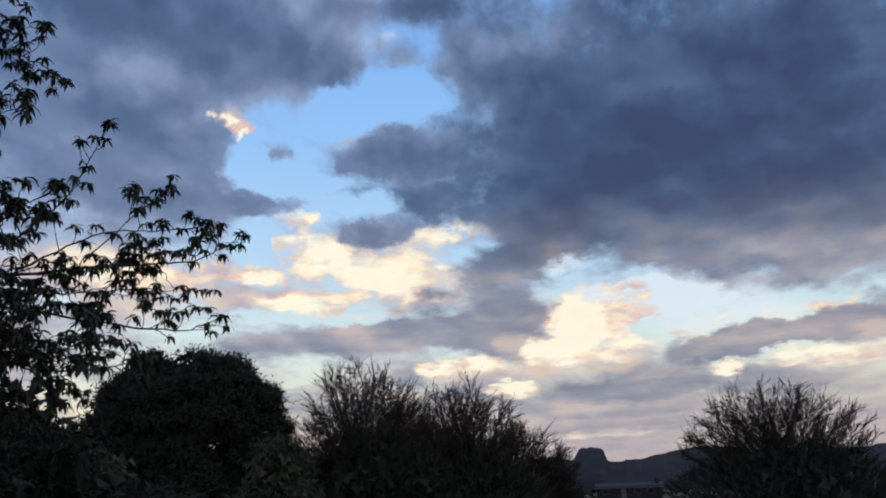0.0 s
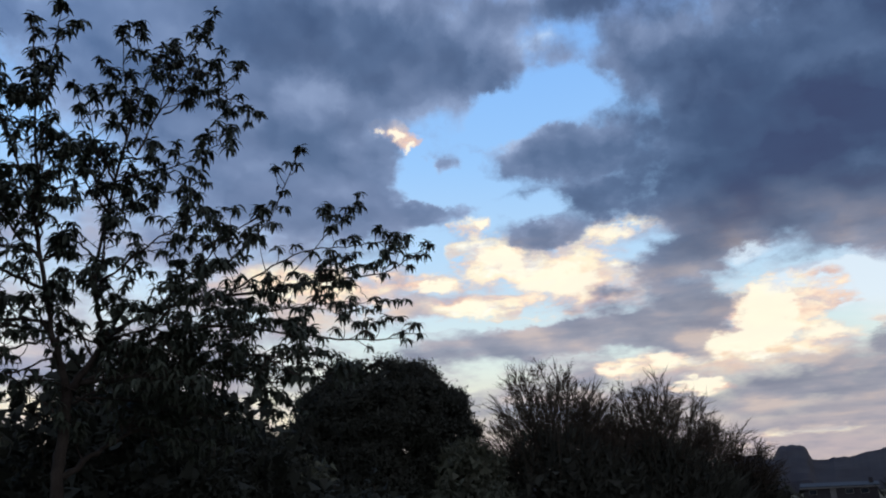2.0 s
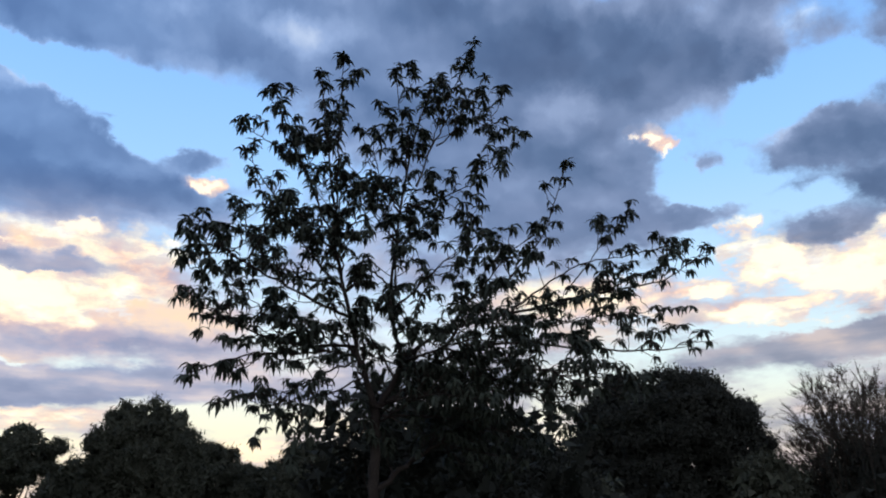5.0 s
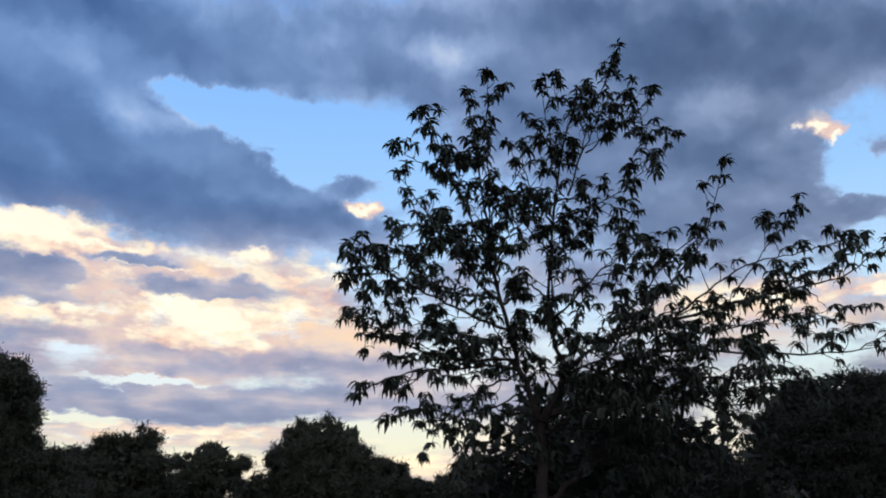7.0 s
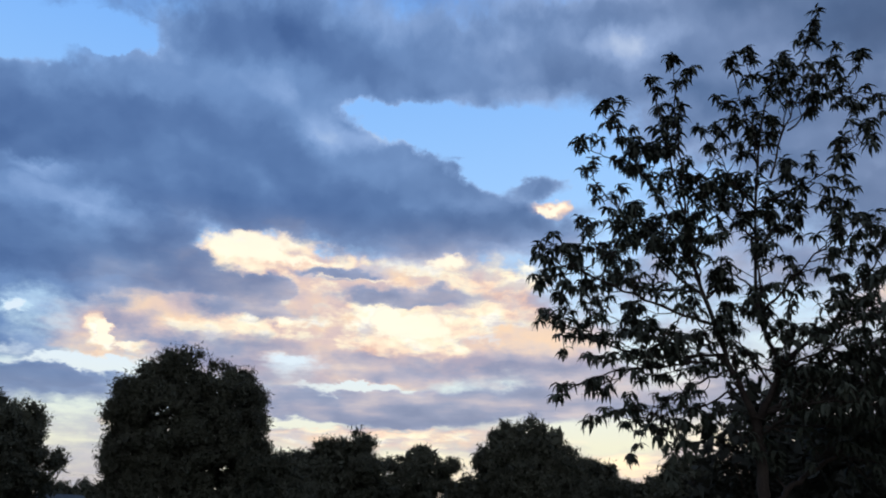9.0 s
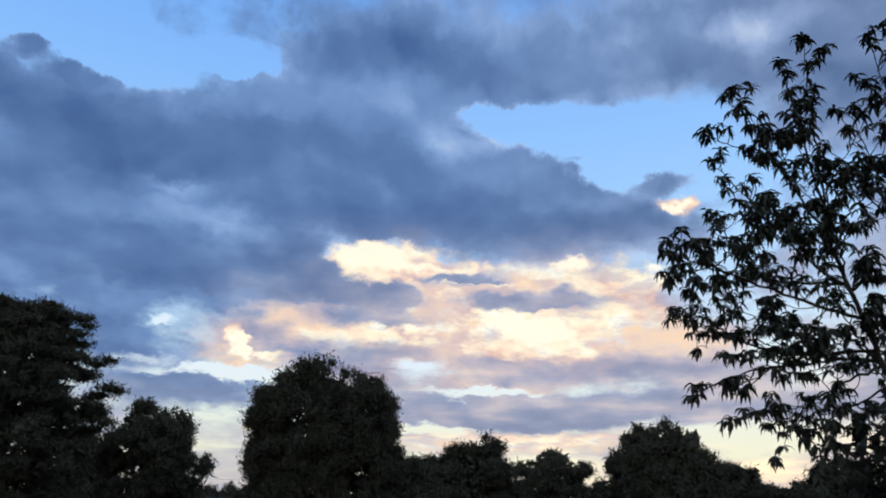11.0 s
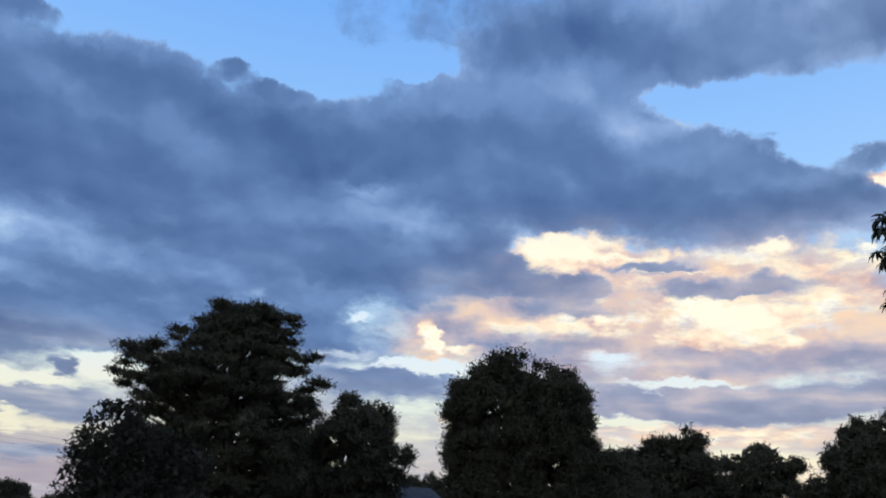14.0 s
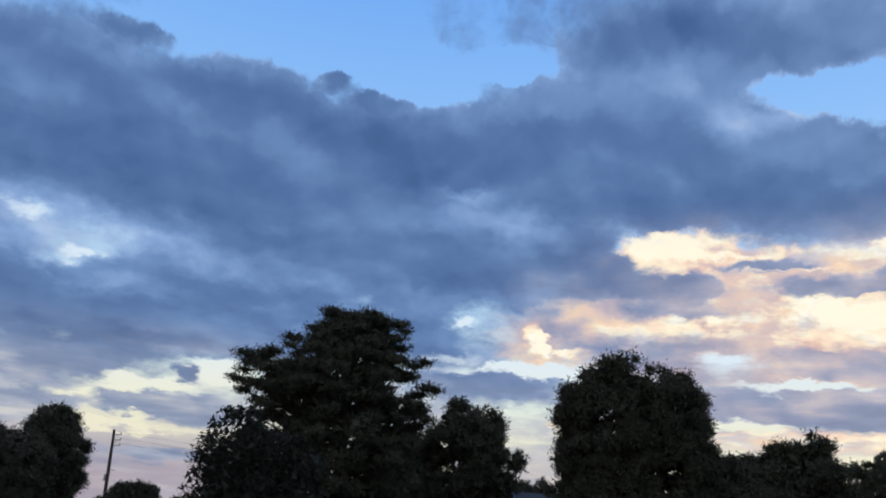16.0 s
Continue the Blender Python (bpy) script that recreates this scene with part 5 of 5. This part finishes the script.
def shaped(name, piece, material, parent, label="", smooth=False):
    return part(name, mesh_of(name, piece[0], piece[1], material, smooth), parent, label)


def ridge_roof(x0, x1, y0, y1, z, rise, over=0.35, thick=0.14):
    """A gabled slab roof with eaves; the ridge runs along x."""
    ym = (y0 + y1) / 2
    a, b, c, d = x0 - over, x1 + over, y0 - over, y1 + over
    low = z - rise * over / (ym - y0)
    v = []
    for lift in (0.0, thick):
        v += [(a, c, low + lift), (b, c, low + lift), (b, ym, z + rise + lift), (a, ym, z + rise + lift), (b, d, low + lift), (a, d, low + lift)]
    f = [(0, 3, 2, 1), (3, 5, 4, 2), (6, 7, 8, 9), (9, 8, 10, 11), (0, 1, 7, 6), (1, 2, 8, 7), (2, 4, 10, 8), (4, 5, 11, 10), (5, 3, 9, 11), (3, 0, 6, 9)]
    return v, f


def low_house(azimuth, distance, length, depth, wall, rise, label, openings, chimney=False, turn=0.0):
    """A one-storey building whose long side faces the park; x runs along that side."""
    house = thing("low_building", around(azimuth, distance), label, "building", "low buildings at the park's edge", azimuth + turn)
    half = length / 2
    shaped("wall", box(-half, half, 0, depth, -0.1, wall), STUCCO, house)
    gable = ([(-half, 0, wall), (-half, depth, wall), (-half, depth / 2, wall + rise), (half, 0, wall), (half, depth, wall), (half, depth / 2, wall + rise)], [(0, 2, 1), (3, 4, 5), (0, 1, 4, 3), (0, 3, 5, 2), (1, 2, 5, 4)])
    shaped("gable", gable, STUCCO, house)
    roof = shaped("roof", ridge_roof(-half, half, 0, depth, wall + 0.02, rise), ROOFING, house, "weathered blue-grey roof")
    if chimney:
        shaped("chimney", box(half * 0.8, half * 0.8 + 0.7, depth * 0.2, depth * 0.2 + 0.7, wall, wall + rise + 0.7, 0.05), STUCCO, roof)
    shaped("fascia", box(-half - 0.36, half + 0.36, -0.42, -0.36, wall - 0.28, wall - 0.06), TRIM, house, "pale painted fascia board")
    for x, z0, w, h in openings:
        if z0 < 0.3:
            door = shaped("door", box(x - w / 2, x + w / 2, -0.05, 0.0, z0, z0 + h), TRIM, house, "plain painted door")
            shaped("door_handle", box(x + w * 0.34, x + w * 0.4, -0.1, -0.05, z0 + 0.98, z0 + 1.04), METAL, door)
        else:
            frame_piece = joined([box(x - w / 2, x + w / 2, -0.06, 0, z0, z0 + 0.07), box(x - w / 2, x + w / 2, -0.06, 0, z0 + h - 0.07, z0 + h), box(x - w / 2, x - w / 2 + 0.07, -0.06, 0, z0 + 0.07, z0 + h - 0.07), box(x + w / 2 - 0.07, x + w / 2, -0.06, 0, z0 + 0.07, z0 + h - 0.07)])
            window = shaped("window", frame_piece, TRIM, house, "pale window frame")
            shaped("pane", box(x - w / 2 + 0.07, x + w / 2 - 0.07, -0.025, -0.005, z0 + 0.07, z0 + h - 0.07), GLASS, window)
    return house


low_house(-3.1, 160, 10.5, 7.0, 2.35, 0.6, "long low outbuilding with a blue-grey roof", ((-3.6, 1.0, 1.2, 0.9), (-0.4, 0.0, 0.9, 2.0), (1.6, 1.0, 1.2, 0.9), (3.8, 1.0, 1.2, 0.9)))
low_house(-11.8, 150, 11.0, 7.0, 2.2, 0.5, "long low outbuilding with a blue-grey roof and chimney", ((-4.0, 1.0, 1.2, 0.8), (-1.0, 0.0, 0.9, 2.0), (1.4, 1.0, 1.2, 0.8), (3.6, 1.0, 1.2, 0.8)), True)
low_house(-26.2, 130, 9.0, 6.0, 2.3, 0.6, "low outbuilding half hidden by a desert tree", ((-2.4, 1.0, 1.2, 0.9), (0.8, 0.0, 0.9, 2.0)))
low_house(81.3, 58, 4.2, 6.0, 3.3, 1.15, "small pale house with a blue-grey gabled roof among pines", ((-1.1, 1.0, 1.0, 1.0), (0.9, 0.0, 0.9, 2.05)), turn=25)
low_house(73.0, 62, 5.5, 6.0, 3.4, 1.0, "pale house glimpsed between the trunks of pines", ((-1.5, 1.0, 1.0, 1.0), (1.2, 1.0, 1.0, 1.0), (0.0, 0.0, 0.9, 2.05)))

CAR_SIDE = ((-2.2, 0.35), (-2.25, 0.75), (-2.1, 0.92), (-1.3, 1.0), (-0.75, 1.42), (0.95, 1.45), (1.6, 1.02), (2.15, 0.95), (2.25, 0.6), (2.2, 0.35))


def parked_car(azimuth, distance, paint, label, turn=0.0, lit=False):
    """A car seen from its side, with a body pressed in towards the roof, glass, wheels and lamps."""
    car = thing("parked_car", around(azimuth, distance), label, "car", "cars parked along the road", azimuth + turn)
    half = 0.86
    n = len(CAR_SIDE)
    verts, faces = [], []
    for side in (-1, 1):
        for x, z in CAR_SIDE:
            verts.append((x, side * half * (1.0 if z < 1.05 else 0.78), z))
    for k in range(n):
        k2 = (k + 1) % n
        faces.append((k, k2, n + k2, n + k))
    faces += [tuple(range(n - 1, -1, -1)), tuple(range(n, 2 * n))]
    shaped("body", (verts, faces), paint, car)
    for side in (-1, 1):
        y = side * 0.78
        panes = [(-1.05, -0.1), (-0.02, 0.85)]
        for x0, x1 in panes:
            v = [(x0 - 0.12, y * 1.09, 1.04), (x1, y * 1.09, 1.04), (x1, y * 0.93, 1.36), (x0 + 0.28 if x0 < -0.5 else x0, y * 0.93, 1.36)]
            v += [(a, b * 0.98, c) for a, b, c in v]
            shaped("side_window", (v, [(0, 1, 2, 3), (7, 6, 5, 4), (0, 4, 5, 1), (1, 5, 6, 2), (2, 6, 7, 3), (3, 7, 4, 0)]), GLASS, car)
        for x in (-1.35, 1.4):
            ring = [np.array((x, side * (0.7 + 0.16 * k), 0.32)) for k in (0.0, 0.5, 1.0, 1.15)]
            wheel = shaped("wheel", tube(ring, 0.32, 0.3, 16), RUBBER, car, "black rubber tyre")
            hub = [np.array((x, side * (0.88 + 0.02 * k), 0.32)) for k in (0, 1)]
            shaped("rim", tube(hub, 0.19, 0.17, 12), METAL, wheel, "dull metal wheel rim")
        shaped("headlight", box(-2.27, -2.2, side * 0.62 - 0.15, side * 0.62 + 0.15, 0.66, 0.8, 0.01), HEADLIGHT if lit else GLASS, car, "lit white headlight" if lit else "")
        shaped("tail_light", box(2.19, 2.26, side * 0.66 - 0.12, side * 0.66 + 0.12, 0.7, 0.86, 0.01), TAIL, car, "dark red tail light")
    return car


WHITE_PAINT = surface("white_car_paint", tone3((0.6, 0.6, 0.6), (0.68, 0.68, 0.68), (0.74, 0.74, 0.74)), 3, 0.3, spec=0.5)
SILVER_PAINT = surface("silver_car_paint", tone3((0.32, 0.33, 0.35), (0.38, 0.39, 0.41), (0.44, 0.45, 0.47)), 3, 0.35, metal=0.5, spec=0.5)
BLUE_PAINT = surface("dark_blue_car_paint", tone3((0.04, 0.06, 0.12), (0.05, 0.08, 0.15), (0.07, 0.1, 0.18)), 3, 0.3, spec=0.5)
TAIL = glazing("dark_red_lens", (0.18, 0.01, 0.01))
parked_car(25.6, 62, SILVER_PAINT, "silver car parked beyond the trees", 4)
parked_car(21.4, 60, WHITE_PAINT, "white car parked beyond the trees", -3)
parked_car(12.9, 58, WHITE_PAINT, "white car parked under a round tree", 6)
parked_car(4.6, 60, BLUE_PAINT, "dark blue car with lit headlights under desert trees", 82, True)
parked_car(0.9, 62, SILVER_PAINT, "silver car parked under desert trees", 3)
parked_car(-7.2, 66, BLUE_PAINT, "dark blue car parked between low buildings", 10)
parked_car(-16.8, 120, BLUE_PAINT, "dark blue car with lit headlights on the road", 92, True)


def insulator(parent, x, z, side):
    line = [np.array((x, side * 0.0, z + k * 0.05)) for k in range(5)]
    v, f = tube(line, 0.035, 0.03, 8)
    ring = [(1.0 if (i // 8) % 2 == 0 else 1.9) for i in range(len(v))]
    c = np.array((x, 0.0, 0.0))
    v = [np.array((c[0] + (p[0] - c[0]) * r, p[1] * r, p[2])) for p, r in zip(v, ring)]
    shaped("insulator", (v, f), CERAMIC, parent)


def utility_pole(place, height, label, lean=0.0, turn=0.0):
    pole = thing("utility_pole", place, label, "utility pole", "poles of the power line", turn)
    rng = np.random.default_rng(int(height * 10))
    tip = math.tan(radians(lean)) * height
    shaped("post", tube([np.array((tip * k / 8, 0, height * k / 8 - 0.3 * (k == 0))) for k in range(9)], 0.2, 0.13, 10, rng=rng), POLE_WOOD, pole)
    for drop in (0.45, 1.0, 1.55):
        z = height - drop
        x = tip * z / height
        bracket = shaped("bracket", joined([box(x, x + 0.75, -0.035, 0.035, z - 0.04, z + 0.04), tube([np.array((x, 0, z - 0.4)), np.array((x + 0.5, 0, z - 0.04))], 0.02, 0.02, 5)]), METAL, pole, "steel bracket")
        insulator(bracket, x + 0.7, z + 0.04, 1)
    z = height * 0.52
    x = tip * z / height
    cabinet = shaped("equipment_box", box(x - 0.34, x - 0.12, -0.16, 0.16, z - 0.7, z - 0.1, 0.02), METAL, pole, "grey metal equipment box")
    shaped("lid", box(x - 0.36, x - 0.1, -0.18, 0.18, z - 0.1, z - 0.06), METAL, cabinet)
    shaped("bracket", box(x, x + 0.6, -0.03, 0.03, z + 0.35, z + 0.43), METAL, pole, "steel bracket")
    return pole


POLE_A, POLE_B = around(108.5, 92), around(74.0, 96)
utility_pole(POLE_A, 9.1, "leaning dark wooden utility pole with short brackets", -2.6, 108.5)
utility_pole(POLE_B, 9.1, "dark wooden utility pole hidden behind pines", 0.5, 74.0)


def wire(drop):
    a = POLE_A + Vector((0, 0, 9.1 - drop + 0.25))
    b = POLE_B + Vector((0, 0, 9.1 - drop + 0.25))
    line = [np.array(a.lerp(b, k / 24)) - np.array((0, 0, 1.3 * 4 * (k / 24) * (1 - k / 24))) for k in range(25)]
    v, f = tube(line, 0.009, 0.009, 5)
    tagged(new("power_line", mesh_of("power_line", v, f, CABLE)), "thin black cable strung between utility poles", "cable", "wires of the power line")


for sag in (0.45, 1.0, 1.55):
    wire(sag)
